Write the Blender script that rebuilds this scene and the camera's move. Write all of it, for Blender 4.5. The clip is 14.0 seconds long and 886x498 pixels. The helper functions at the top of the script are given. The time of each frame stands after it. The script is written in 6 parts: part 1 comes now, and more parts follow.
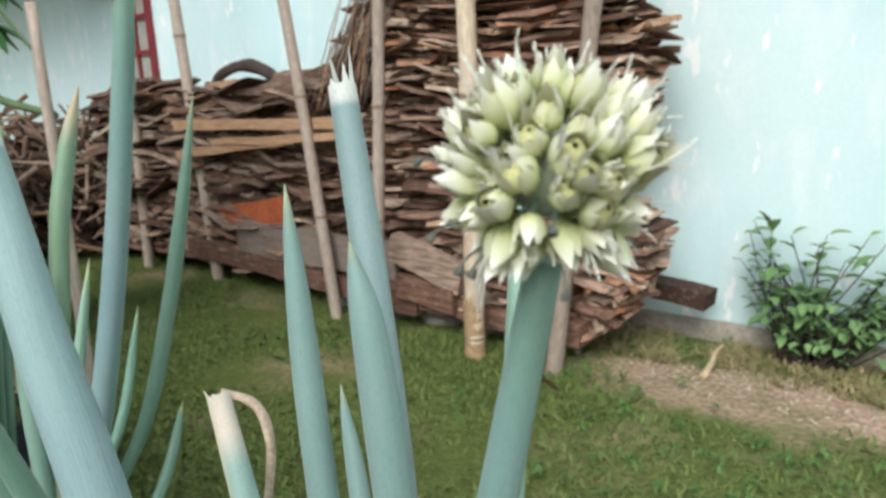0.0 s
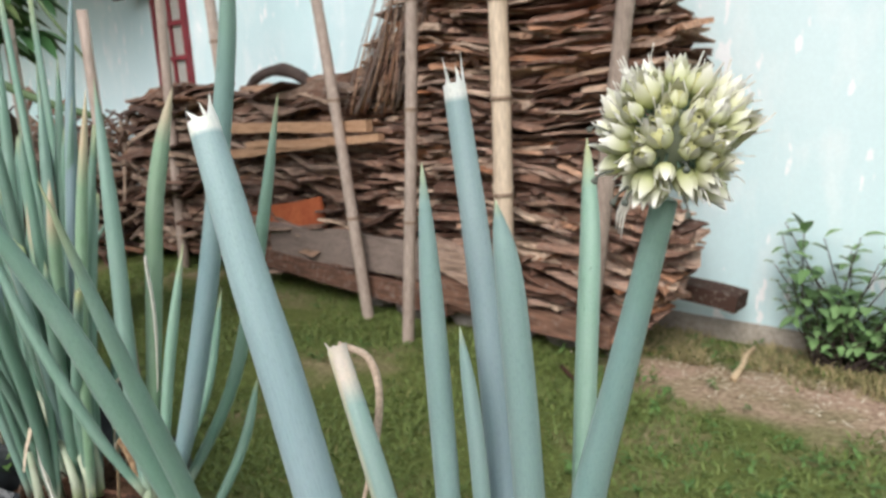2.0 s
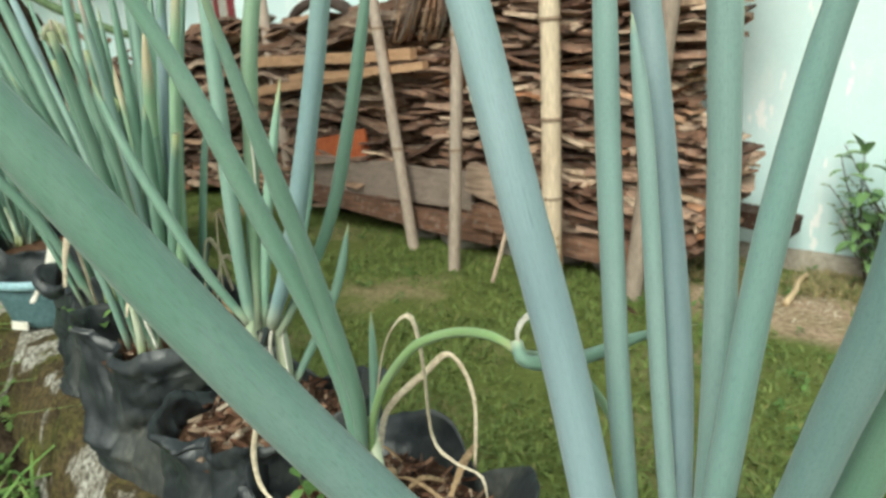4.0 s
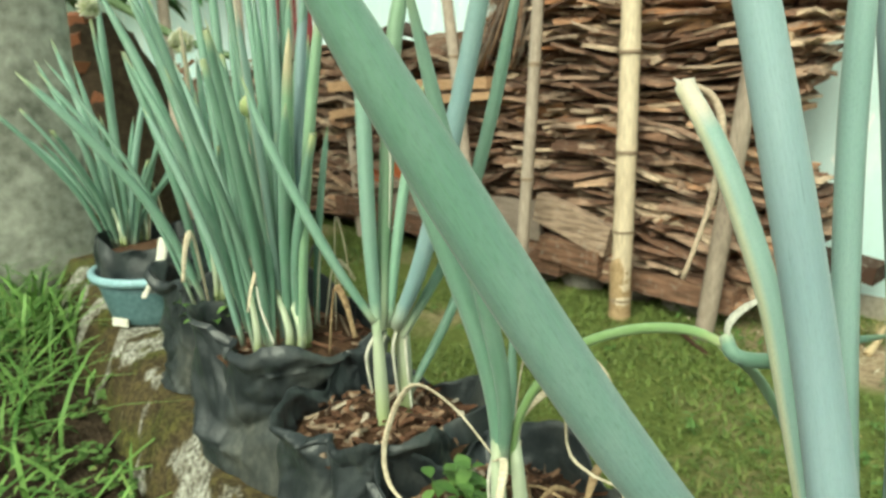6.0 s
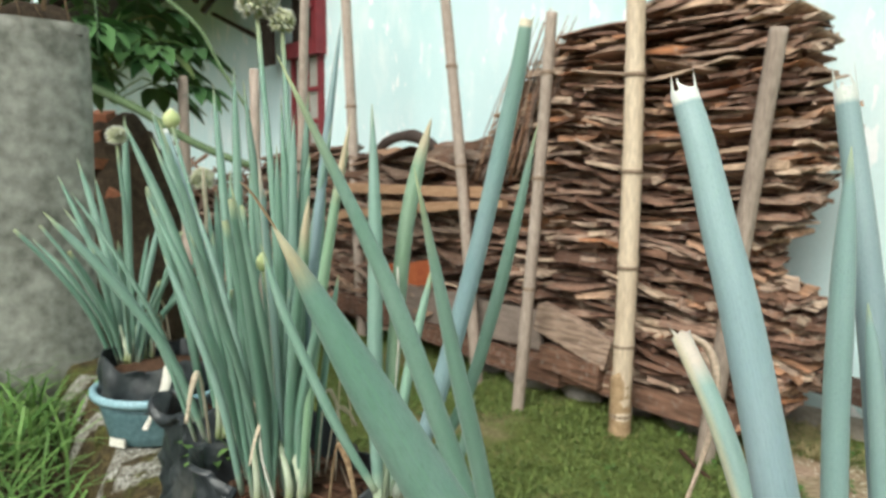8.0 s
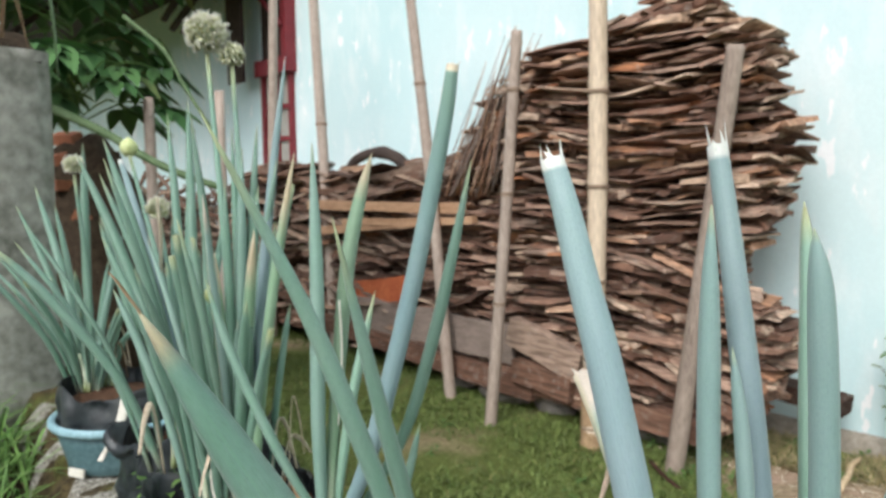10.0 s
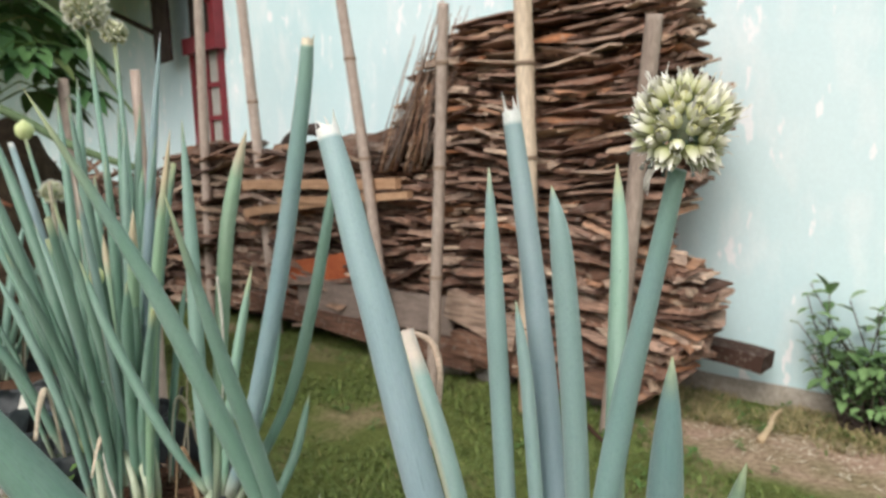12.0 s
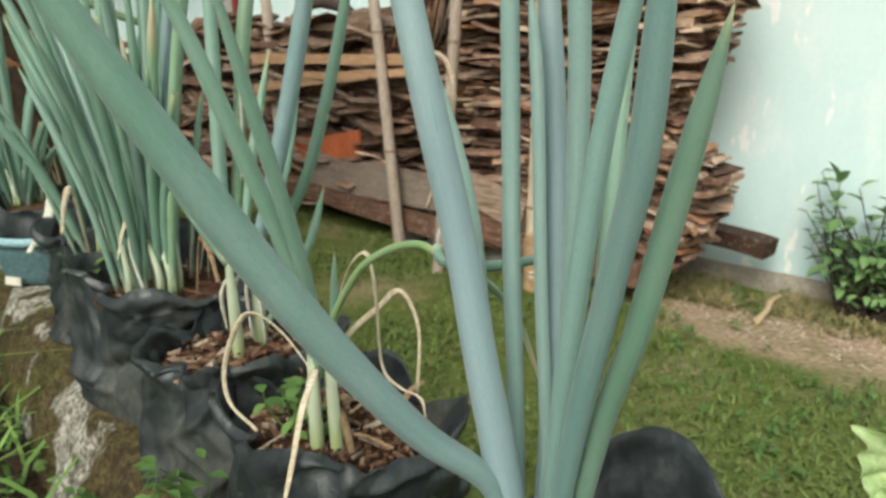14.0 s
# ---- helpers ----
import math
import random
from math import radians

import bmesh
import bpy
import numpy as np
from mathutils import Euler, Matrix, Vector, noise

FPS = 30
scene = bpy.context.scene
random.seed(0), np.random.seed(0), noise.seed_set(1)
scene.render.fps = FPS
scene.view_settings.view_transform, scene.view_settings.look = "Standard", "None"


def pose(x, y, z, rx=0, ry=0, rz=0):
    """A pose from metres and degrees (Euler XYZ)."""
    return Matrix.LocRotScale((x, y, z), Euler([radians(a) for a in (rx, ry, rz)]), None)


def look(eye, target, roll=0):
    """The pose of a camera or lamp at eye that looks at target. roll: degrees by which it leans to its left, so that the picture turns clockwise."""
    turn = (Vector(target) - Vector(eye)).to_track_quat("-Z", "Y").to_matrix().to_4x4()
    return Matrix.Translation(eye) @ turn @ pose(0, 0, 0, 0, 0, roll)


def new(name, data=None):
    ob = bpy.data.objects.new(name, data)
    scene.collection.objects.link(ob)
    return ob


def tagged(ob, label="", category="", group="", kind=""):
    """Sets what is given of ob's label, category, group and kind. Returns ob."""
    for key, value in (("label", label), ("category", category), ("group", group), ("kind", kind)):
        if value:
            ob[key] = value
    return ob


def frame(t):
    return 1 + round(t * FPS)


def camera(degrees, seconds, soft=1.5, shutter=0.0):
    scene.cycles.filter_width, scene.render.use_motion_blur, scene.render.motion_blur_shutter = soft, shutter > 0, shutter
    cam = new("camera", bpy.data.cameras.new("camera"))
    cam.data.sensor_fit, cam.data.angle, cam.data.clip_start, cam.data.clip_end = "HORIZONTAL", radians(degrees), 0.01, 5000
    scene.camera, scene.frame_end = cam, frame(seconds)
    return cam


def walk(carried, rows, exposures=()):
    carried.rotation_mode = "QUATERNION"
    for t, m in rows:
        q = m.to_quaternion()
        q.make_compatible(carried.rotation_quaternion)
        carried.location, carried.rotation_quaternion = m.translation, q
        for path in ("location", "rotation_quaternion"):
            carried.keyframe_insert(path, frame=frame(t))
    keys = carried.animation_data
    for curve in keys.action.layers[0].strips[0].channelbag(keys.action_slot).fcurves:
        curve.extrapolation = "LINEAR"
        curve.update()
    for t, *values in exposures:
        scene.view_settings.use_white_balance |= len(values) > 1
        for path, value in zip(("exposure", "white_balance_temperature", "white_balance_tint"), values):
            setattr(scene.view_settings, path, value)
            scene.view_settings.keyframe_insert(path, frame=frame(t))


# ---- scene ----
# ---------------------------------------------------------------- camera
PATH = [
    (0, (0.1796, -0.1877, 1.4068), (-1.0791, 1.3020, 0.9638), -2.76),
    (0.5, (0.1859, -0.1910, 1.4059), (-1.0923, 1.2873, 0.9805), -3.11),
    (1, (0.1945, -0.2192, 1.4069), (-1.1053, 1.2386, 0.9762), -2.45),
    (1.5, (0.1983, -0.2399, 1.4080), (-1.1030, 1.2200, 0.9892), -2.75),
    (2, (0.1928, -0.2475, 1.4065), (-1.1209, 1.1979, 0.9763), -2.96),
    (2.5, (0.1826, -0.2605, 1.3771), (-1.1345, 1.1594, 0.8778), -2.90),
    (3, (0.1825, -0.2772, 1.3552), (-1.1533, 1.1098, 0.8150), -3.98),
    (5.5, (0.1324, -0.3403, 1.2792), (-1.2993, 0.9329, 0.7055), -2.35),
    (6, (0.1247, -0.3566, 1.2981), (-1.3598, 0.8947, 0.8181), -2.10),
    (6.5, (0.1226, -0.3698, 1.3244), (-1.3935, 0.8764, 0.9391), -2.38),
    (7, (0.1300, -0.3703, 1.3463), (-1.3850, 0.8986, 1.0387), -1.31),
    (7.5, (0.1294, -0.3682, 1.3622), (-1.3926, 0.9071, 1.1231), -0.02),
    (10, (0.1670, -0.3522, 1.3931), (-1.3116, 0.9810, 1.2023), -0.60),
    (10.5, (0.1982, -0.3339, 1.3980), (-1.2266, 1.0587, 1.2232), -0.79),
    (11, (0.2246, -0.3079, 1.4005), (-1.1597, 1.1215, 1.1988), -1.80),
    (11.5, (0.2278, -0.3076, 1.3991), (-1.1520, 1.1252, 1.1907), -2.24),
    (12, (0.2278, -0.3144, 1.3884), (-1.1459, 1.1154, 1.1269), -2.21),
    (12.2, (0.2273, -0.3212, 1.3789), (-1.1511, 1.0991, 1.0917), -1.98),
    (12.5, (0.2289, -0.3282, 1.3620), (-1.1429, 1.0885, 1.0285), -1.99),
    (13, (0.2371, -0.3434, 1.3305), (-1.1306, 1.0585, 0.9255), -1.06),
    (13.5, (0.2486, -0.3515, 1.3082), (-1.1155, 1.0361, 0.8456), -0.13),
    (13.7, (0.2514, -0.3516, 1.2995), (-1.1112, 1.0273, 0.8076), -0.57),
    (14, (0.2549, -0.3490, 1.2894), (-1.1004, 1.0191, 0.7495), -0.33),
]
cam = camera(62.97, 14.0, soft=2.5)
cam.data.dof.use_dof = True
cam.data.dof.focus_distance = 0.225
cam.data.dof.aperture_fstop = cam.data.lens * 0.001 / 0.0009
walk(cam, [(t, look(e, g, r)) for t, e, g, r in PATH],
     exposures=[(0.0, -0.02, 6150, 4), (1.0, -0.05, 6300, 13), (3.0, -0.03, 6300, 4), (5.5, 0.37, 7200, -16), (6.5, 0.27, 7100, -17), (7.5, 0.13, 6650, -5),
                (10.0, 0.02, 6200, 8), (12.0, -0.11, 6500, 10), (13.0, -0.07, 6650, 8), (14.0, -0.02, 6800, 0)])

# ---------------------------------------------------------------- daylight
world = bpy.data.worlds.new("overcast_sky")
scene.world = world
world.use_nodes = True
wn, wl = world.node_tree.nodes, world.node_tree.links
wn.clear()
sky = wn.new("ShaderNodeTexSky")
sky.sky_type = "NISHITA"
sky.sun_disc = False
sky.sun_elevation = radians(43)
sky.sun_rotation = radians(157)
sky.dust_density = 4.0
grey = wn.new("ShaderNodeHueSaturation")
grey.inputs["Saturation"].default_value = 0.35
bg = wn.new("ShaderNodeBackground")
bg.inputs["Strength"].default_value = 0.15
wo = wn.new("ShaderNodeOutputWorld")
wl.new(sky.outputs[0], grey.inputs["Color"])
wl.new(grey.outputs[0], bg.inputs["Color"])
wl.new(bg.outputs[0], wo.inputs["Surface"])
sun = new("sun", bpy.data.lights.new("sun", "SUN"))
sun.data.energy = 2.1
sun.data.angle = radians(35)
sun.data.color = (1.0, 0.97, 0.92)
sun.matrix_world = look((2.6, -6.0, 6.2), (0, 0, 0))


# ---------------------------------------------------------------- materials
def shader(name, rough=0.6, spec=0.4):
    m = bpy.data.materials.new(name)
    m.use_nodes = True
    nt = m.node_tree
    b = nt.nodes["Principled BSDF"]
    b.inputs["Roughness"].default_value = rough
    b.inputs["Specular IOR Level"].default_value = spec
    return m, nt, b


def node(nt, kind, **ins):
    n = nt.nodes.new(kind)
    for k, v in ins.items():
        n.inputs[k.replace("_", " ")].default_value = v
    return n


def ramp(nt, fac, stops):
    r = nt.nodes.new("ShaderNodeValToRGB")
    el = r.color_ramp.elements
    while len(el) < len(stops):
        el.new(0.5)
    for e, (p, c) in zip(el, stops):
        e.position = p
        e.color = (*c, 1)
    nt.links.new(fac, r.inputs["Fac"])
    return r.outputs["Color"]


def mixed(nt, fac, a, b, kind="MIX"):
    n = nt.nodes.new("ShaderNodeMix")
    n.data_type = "RGBA"
    n.blend_type = kind
    for sock, v in ((n.inputs["Factor"], fac), (n.inputs["A"], a), (n.inputs["B"], b)):
        if hasattr(v, "node"):
            nt.links.new(v, sock)
        elif isinstance(v, tuple):
            sock.default_value = (*v, 1)
        else:
            sock.default_value = v
    return n.outputs["Result"]


def noise_of(nt, scale, detail=4, space="Object", stretch=(1, 1, 1), rough=0.55):
    tc = nt.nodes.new("ShaderNodeTexCoord")
    mp = nt.nodes.new("ShaderNodeMapping")
    mp.inputs["Scale"].default_value = stretch
    n = node(nt, "ShaderNodeTexNoise", Scale=scale, Detail=detail, Roughness=rough)
    nt.links.new(tc.outputs[space], mp.inputs["Vector"])
    nt.links.new(mp.outputs["Vector"], n.inputs["Vector"])
    return n.outputs["Fac"]


def bump(nt, b, height, strength, dist):
    n = node(nt, "ShaderNodeBump", Strength=strength, Distance=dist)
    nt.links.new(height, n.inputs["Height"])
    nt.links.new(n.outputs["Normal"], b.inputs["Normal"])


def grainy(name, dark, light, scale, rough=0.8, spec=0.25, stretch=(1, 1, 1), relief=0.3, dist=0.004, vary=0.0, fine=8.0):
    """Two scales of noise between two colours; vary: how far each object or island differs."""
    m, nt, b = shader(name, rough, spec)
    big, small = noise_of(nt, scale, 3, stretch=stretch), noise_of(nt, scale * fine, 5, stretch=stretch)
    c1 = ramp(nt, big, [(0.3, dark), (0.7, light)])
    c2 = ramp(nt, small, [(0.3, tuple(0.55 * v for v in dark)), (0.75, tuple(min(1.0, 1.15 * v) for v in light))])
    col = mixed(nt, 0.5, c1, c2)
    if vary:
        oi = nt.nodes.new("ShaderNodeObjectInfo")
        hs = node(nt, "ShaderNodeHueSaturation")
        mr = node(nt, "ShaderNodeMapRange")
        mr.inputs["To Min"].default_value, mr.inputs["To Max"].default_value = 1 - vary, 1 + vary
        nt.links.new(oi.outputs["Random"], mr.inputs["Value"])
        nt.links.new(mr.outputs["Result"], hs.inputs["Value"])
        nt.links.new(col, hs.inputs["Color"])
        col = hs.outputs["Color"]
    nt.links.new(col, b.inputs["Base Color"])
    bump(nt, b, small, relief, dist)
    return m


def leaf_material(name, body, tip, tip_from, foot=(0.55, 0.6, 0.42), foot_to=0.1, rough=0.5, streak=0.25, tip_w=0.12, edge=0.0, upper=None):
    """A waxy tubular leaf: colour along its length by the second UV axis, fine ribs round it, sparse scars."""
    m, nt, b = shader(name, rough, 0.45)
    uv = nt.nodes.new("ShaderNodeTexCoord")
    sep = nt.nodes.new("ShaderNodeSeparateXYZ")
    nt.links.new(uv.outputs["UV"], sep.inputs[0])
    pale = upper or tuple(min(1, v * 1.12 + 0.03) for v in body)
    stops = [(0.0, foot), (foot_to, body), (0.5 if upper else max(foot_to + 0.1, tip_from - 0.15), body if upper else pale), (min(0.85, tip_from - 0.02) if upper else tip_from, pale), (tip_from + 0.001, pale), (min(1, tip_from + tip_w), tip)]
    col = ramp(nt, sep.outputs["Y"], stops)
    mp = nt.nodes.new("ShaderNodeMapping")
    mp.inputs["Scale"].default_value = (44, 3.5, 1)
    nt.links.new(uv.outputs["UV"], mp.inputs["Vector"])
    rib = node(nt, "ShaderNodeTexNoise", Scale=1.0, Detail=5, Roughness=0.65)
    nt.links.new(mp.outputs["Vector"], rib.inputs["Vector"])
    bloom = noise_of(nt, 34, 6, stretch=(1, 1, 0.35), rough=0.7)
    scar = noise_of(nt, 1.0, 3, space="UV", stretch=(40, 26, 1))
    patch = noise_of(nt, 19, 2)
    col = mixed(nt, ramp(nt, rib.outputs["Fac"], [(0.35, (0, 0, 0)), (0.7, (streak,) * 3)]), col, tuple(v * 0.62 for v in body), "MIX")
    col = mixed(nt, ramp(nt, bloom, [(0.42, (0, 0, 0)), (0.75, (0.3,) * 3)]), col, tuple(v * 0.5 + 0.28 for v in body))
    if edge:
        col = mixed(nt, ramp(nt, sep.outputs["X"], [(0.13, (0, 0, 0)), (0.2, (edge,) * 3), (0.33, (edge,) * 3), (0.42, (0, 0, 0))]), col, (0.74, 0.66, 0.42))
    fleck = noise_of(nt, 1.0, 4, space="UV", stretch=(70, 150, 1), rough=0.7)
    col = mixed(nt, ramp(nt, fleck, [(0.5, (0, 0, 0)), (0.68, (0.38,) * 3)]), col, tuple(v * 0.55 for v in (upper or body)))
    wash = noise_of(nt, 9, 3, stretch=(1, 1, 0.5))
    col = mixed(nt, ramp(nt, wash, [(0.35, (0.13,) * 3), (0.6, (0, 0, 0))]), col, tuple(v * 0.62 for v in body))
    mul = nt.nodes.new("ShaderNodeMath")
    mul.operation = "MULTIPLY"
    nt.links.new(ramp(nt, scar, [(0.66, (0, 0, 0)), (0.7, (1, 1, 1))]), mul.inputs[0])
    nt.links.new(ramp(nt, patch, [(0.57, (0, 0, 0)), (0.66, (0.75,) * 3)]), mul.inputs[1])
    col = mixed(nt, mul.outputs[0], col, (0.03, 0.07, 0.04))
    oi = nt.nodes.new("ShaderNodeObjectInfo")
    mr = node(nt, "ShaderNodeMapRange")
    mr.inputs["To Min"].default_value, mr.inputs["To Max"].default_value = 0.88, 1.1
    hs = node(nt, "ShaderNodeHueSaturation")
    nt.links.new(oi.outputs["Random"], mr.inputs["Value"])
    nt.links.new(mr.outputs["Result"], hs.inputs["Value"])
    nt.links.new(col, hs.inputs["Color"])
    nt.links.new(hs.outputs["Color"], b.inputs["Base Color"])
    b.inputs["Subsurface Weight"].default_value = 0.08
    b.inputs["Subsurface Radius"].default_value = (0.004, 0.006, 0.003)
    b.inputs["Sheen Weight"].default_value = 0.15
    bump(nt, b, rib.outputs["Fac"], 0.4, 0.0008)
    return m


def bag_material():
    """Thin black polythene: fine creases, dusty where it is rubbed, chalky smears."""
    m, nt, b = shader("black_polythene", 0.5, 0.45)
    dust, rub, wide = noise_of(nt, 34, 6, rough=0.7), noise_of(nt, 120, 5, stretch=(1, 1, 0.5), rough=0.7), noise_of(nt, 7, 4)
    col = ramp(nt, dust, [(0.35, (0.014, 0.018, 0.021)), (0.54, (0.03, 0.036, 0.04)), (0.78, (0.085, 0.094, 0.095))])
    grey = ramp(nt, rub, [(0.3, (0.03, 0.033, 0.031)), (0.5, (0.08, 0.083, 0.073)), (0.75, (0.18, 0.175, 0.148))])
    col = mixed(nt, ramp(nt, wide, [(0.5, (0, 0, 0)), (0.68, (0.75,) * 3)]), col, grey)
    nt.links.new(col, b.inputs["Base Color"])
    fold = noise_of(nt, 30, 4, stretch=(1, 1, 0.6), rough=0.6)
    bump(nt, b, fold, 0.7, 0.006)
    nt.links.new(ramp(nt, wide, [(0.42, (0.34,) * 3), (0.64, (0.7,) * 3)]), b.inputs["Roughness"])
    return m


def chip_material():
    """Shredded bark: each chip its own brown, a few of them pale."""
    m, nt, b = shader("bark_chip", 0.85, 0.2)
    oi = nt.nodes.new("ShaderNodeObjectInfo")
    base = ramp(nt, oi.outputs["Random"], [(0.0, (0.022, 0.014, 0.011)), (0.25, (0.09, 0.043, 0.027)), (0.5, (0.21, 0.10, 0.062)), (0.75, (0.31, 0.19, 0.125)), (0.9, (0.46, 0.35, 0.26)), (1.0, (0.66, 0.58, 0.48))])
    grain = noise_of(nt, 260, 4, stretch=(0.4, 1, 1))
    nt.links.new(mixed(nt, ramp(nt, grain, [(0.4, (0.6,) * 3), (0.62, (0, 0, 0))]), base, (0.03, 0.018, 0.012)), b.inputs["Base Color"])
    bump(nt, b, grain, 0.5, 0.001)
    return m


BLUE = (0.25, 0.355, 0.385)
GREEN = (0.145, 0.275, 0.2)
LGREEN = (0.215, 0.36, 0.265)
WHITE_CUT = (0.82, 0.82, 0.74)
leaf_blue = leaf_material("waxy_blue_leaf", BLUE, (0.36, 0.43, 0.24), 0.88, streak=0.15)
leaf_cut = leaf_material("waxy_cut_leaf", BLUE, WHITE_CUT, 0.972, streak=0.28, tip_w=0.01, upper=(0.30, 0.425, 0.42))
leaf_worn = leaf_material("worn_blue_leaf", (0.215, 0.33, 0.345), (0.74, 0.62, 0.44), 0.965, streak=0.25, tip_w=0.012, upper=(0.2, 0.335, 0.26))
leaf_green = leaf_material("green_leaf", GREEN, (0.42, 0.44, 0.2), 0.88)
leaf_grey = leaf_material("greyish_leaf", (0.19, 0.32, 0.255), (0.4, 0.42, 0.22), 0.93, streak=0.5)
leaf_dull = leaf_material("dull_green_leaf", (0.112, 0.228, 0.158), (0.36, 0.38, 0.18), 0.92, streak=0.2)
leaf_stalk = leaf_material("stalk_skin", (0.175, 0.305, 0.275), (0.2, 0.33, 0.25), 0.88, streak=0.12)
leaf_fan = leaf_material("fan_leaf", (0.205, 0.32, 0.295), (0.42, 0.47, 0.26), 0.95, streak=0.22)
leaf_deep = leaf_material("deep_blue_green_leaf", (0.14, 0.262, 0.245), (0.42, 0.46, 0.24), 0.96, streak=0.25)
leaf_mid = leaf_material("mid_green_leaf", (0.13, 0.262, 0.18), (0.42, 0.46, 0.24), 0.95, streak=0.22)
leaf_lean = leaf_material("leaning_leaf", (0.245, 0.385, 0.385), (0.62, 0.50, 0.26), 0.958, streak=0.5, tip_w=0.02, upper=(0.165, 0.335, 0.228))
leaf_arch = leaf_material("yellow_green_leaf", (0.22, 0.36, 0.13), (0.5, 0.5, 0.26), 0.9, foot=(0.2, 0.36, 0.12))
leaf_pale = leaf_material("pale_green_leaf", LGREEN, (0.5, 0.5, 0.24), 0.85)
leaf_yellow = leaf_material("yellowing_leaf", (0.2, 0.33, 0.2), (0.62, 0.5, 0.33), 0.74)
leaf_dying = leaf_material("withering_leaf", (0.24, 0.37, 0.325), (0.79, 0.64, 0.52), 0.87, foot=(0.22, 0.36, 0.30), tip_w=0.06, edge=0.62)
stem_white = leaf_material("onion_sheath", (0.42, 0.47, 0.33), (0.34, 0.42, 0.27), 0.8, foot=(0.33, 0.42, 0.1), foot_to=0.45)
dry_leaf = grainy("dry_straw_leaf", (0.50, 0.39, 0.26), (0.82, 0.72, 0.57), 40, 0.75, 0.3, relief=0.4, dist=0.001)
brown_leaf = grainy("dead_brown_leaf", (0.15, 0.085, 0.045), (0.46, 0.32, 0.19), 30, 0.8, 0.2, relief=0.4, dist=0.001, vary=0.4)
tan_leaf = grainy("dry_tan_leaf", (0.46, 0.33, 0.24), (0.74, 0.58, 0.45), 60, 0.75, 0.3, relief=0.4, dist=0.001)
papery = grainy("papery_skin", (0.6, 0.56, 0.46), (0.85, 0.82, 0.74), 120, 0.6, 0.3, relief=0.3, dist=0.0008)
capsule_mat = grainy("seed_capsule", (0.46, 0.46, 0.18), (0.66, 0.64, 0.36), 240, 0.5, 0.4, relief=0.15, dist=0.0004, vary=0.25)
def tepal_material():
    m, nt, b = shader("papery_tepal", 0.6, 0.3)
    tc = nt.nodes.new("ShaderNodeTexCoord")
    sep = nt.nodes.new("ShaderNodeSeparateXYZ")
    nt.links.new(tc.outputs["Object"], sep.inputs[0])
    mr = node(nt, "ShaderNodeMapRange")
    mr.inputs["From Max"].default_value = 0.0072
    nt.links.new(sep.outputs["Z"], mr.inputs["Value"])
    col = ramp(nt, mr.outputs["Result"], [(0.05, (0.38, 0.44, 0.17)), (0.32, (0.53, 0.56, 0.28)), (0.6, (0.69, 0.70, 0.50)), (0.92, (0.89, 0.88, 0.81))])
    oi = nt.nodes.new("ShaderNodeObjectInfo")
    col = mixed(nt, ramp(nt, oi.outputs["Random"], [(0.5, (0, 0, 0)), (1.0, (0.2,) * 3)]), col, (0.5, 0.42, 0.22))
    nt.links.new(col, b.inputs["Base Color"])
    return m


tepal_mat = tepal_material()
filament_mat = grainy("filament", (0.7, 0.68, 0.56), (0.92, 0.9, 0.82), 300, 0.6, 0.3, relief=0.0)
anther_mat = grainy("shrivelled_anther", (0.06, 0.08, 0.08), (0.18, 0.19, 0.15), 300, 0.7, 0.3)
bud_mat = grainy("flower_bud_skin", (0.45, 0.55, 0.18), (0.70, 0.73, 0.42), 90, 0.5, 0.4, relief=0.1, dist=0.0006, vary=0.15)

bag_mat = bag_material()
soil_mat = grainy("compost", (0.04, 0.023, 0.015), (0.22, 0.12, 0.075), 70, 0.95, 0.1, relief=0.9, dist=0.006)
chip_mat = chip_material()
earth_mat = grainy("terrace_earth", (0.022, 0.016, 0.011), (0.13, 0.092, 0.062), 22, 0.95, 0.1, relief=0.9, dist=0.015)
bamboo_mat = grainy("weathered_bamboo", (0.36, 0.275, 0.225), (0.56, 0.455, 0.385), 5, 0.65, 0.3, stretch=(3, 3, 0.5), relief=0.3, dist=0.002, vary=0.12)
yellow_bamboo = grainy("yellow_bamboo", (0.56, 0.42, 0.30), (0.80, 0.66, 0.50), 4, 0.5, 0.4, stretch=(3, 3, 0.5), relief=0.2, dist=0.002)
dark_node = grainy("bamboo_node", (0.17, 0.115, 0.08), (0.36, 0.26, 0.19), 40, 0.8, 0.2)
concrete_mat = grainy("weathered_concrete", (0.12, 0.12, 0.095), (0.46, 0.45, 0.4), 4.0, 0.9, 0.2, relief=0.6, dist=0.006)
plinth_mat = grainy("plinth_cement", (0.27, 0.235, 0.19), (0.43, 0.38, 0.32), 5, 0.9, 0.2, relief=0.5, dist=0.006)
red_wood = grainy("red_painted_wood", (0.16, 0.018, 0.025), (0.27, 0.035, 0.045), 10, 0.5, 0.4, relief=0.2, dist=0.002)
# timber colour; also darkens the woodpile's backing boxes and the window-head panel
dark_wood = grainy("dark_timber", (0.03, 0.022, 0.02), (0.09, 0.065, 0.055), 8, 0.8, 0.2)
curtain_mat = grainy("faded_curtain", (0.3, 0.28, 0.24), (0.5, 0.5, 0.46), 8, 0.9, 0.1, stretch=(8, 8, 1))
pail_mat = grainy("blue_plastic_pail", (0.045, 0.12, 0.145), (0.13, 0.215, 0.23), 14, 0.55, 0.4, relief=0.1)
pail_rim_mat = grainy("pale_blue_plastic", (0.22, 0.40, 0.47), (0.36, 0.55, 0.61), 20, 0.45, 0.5, relief=0.05)
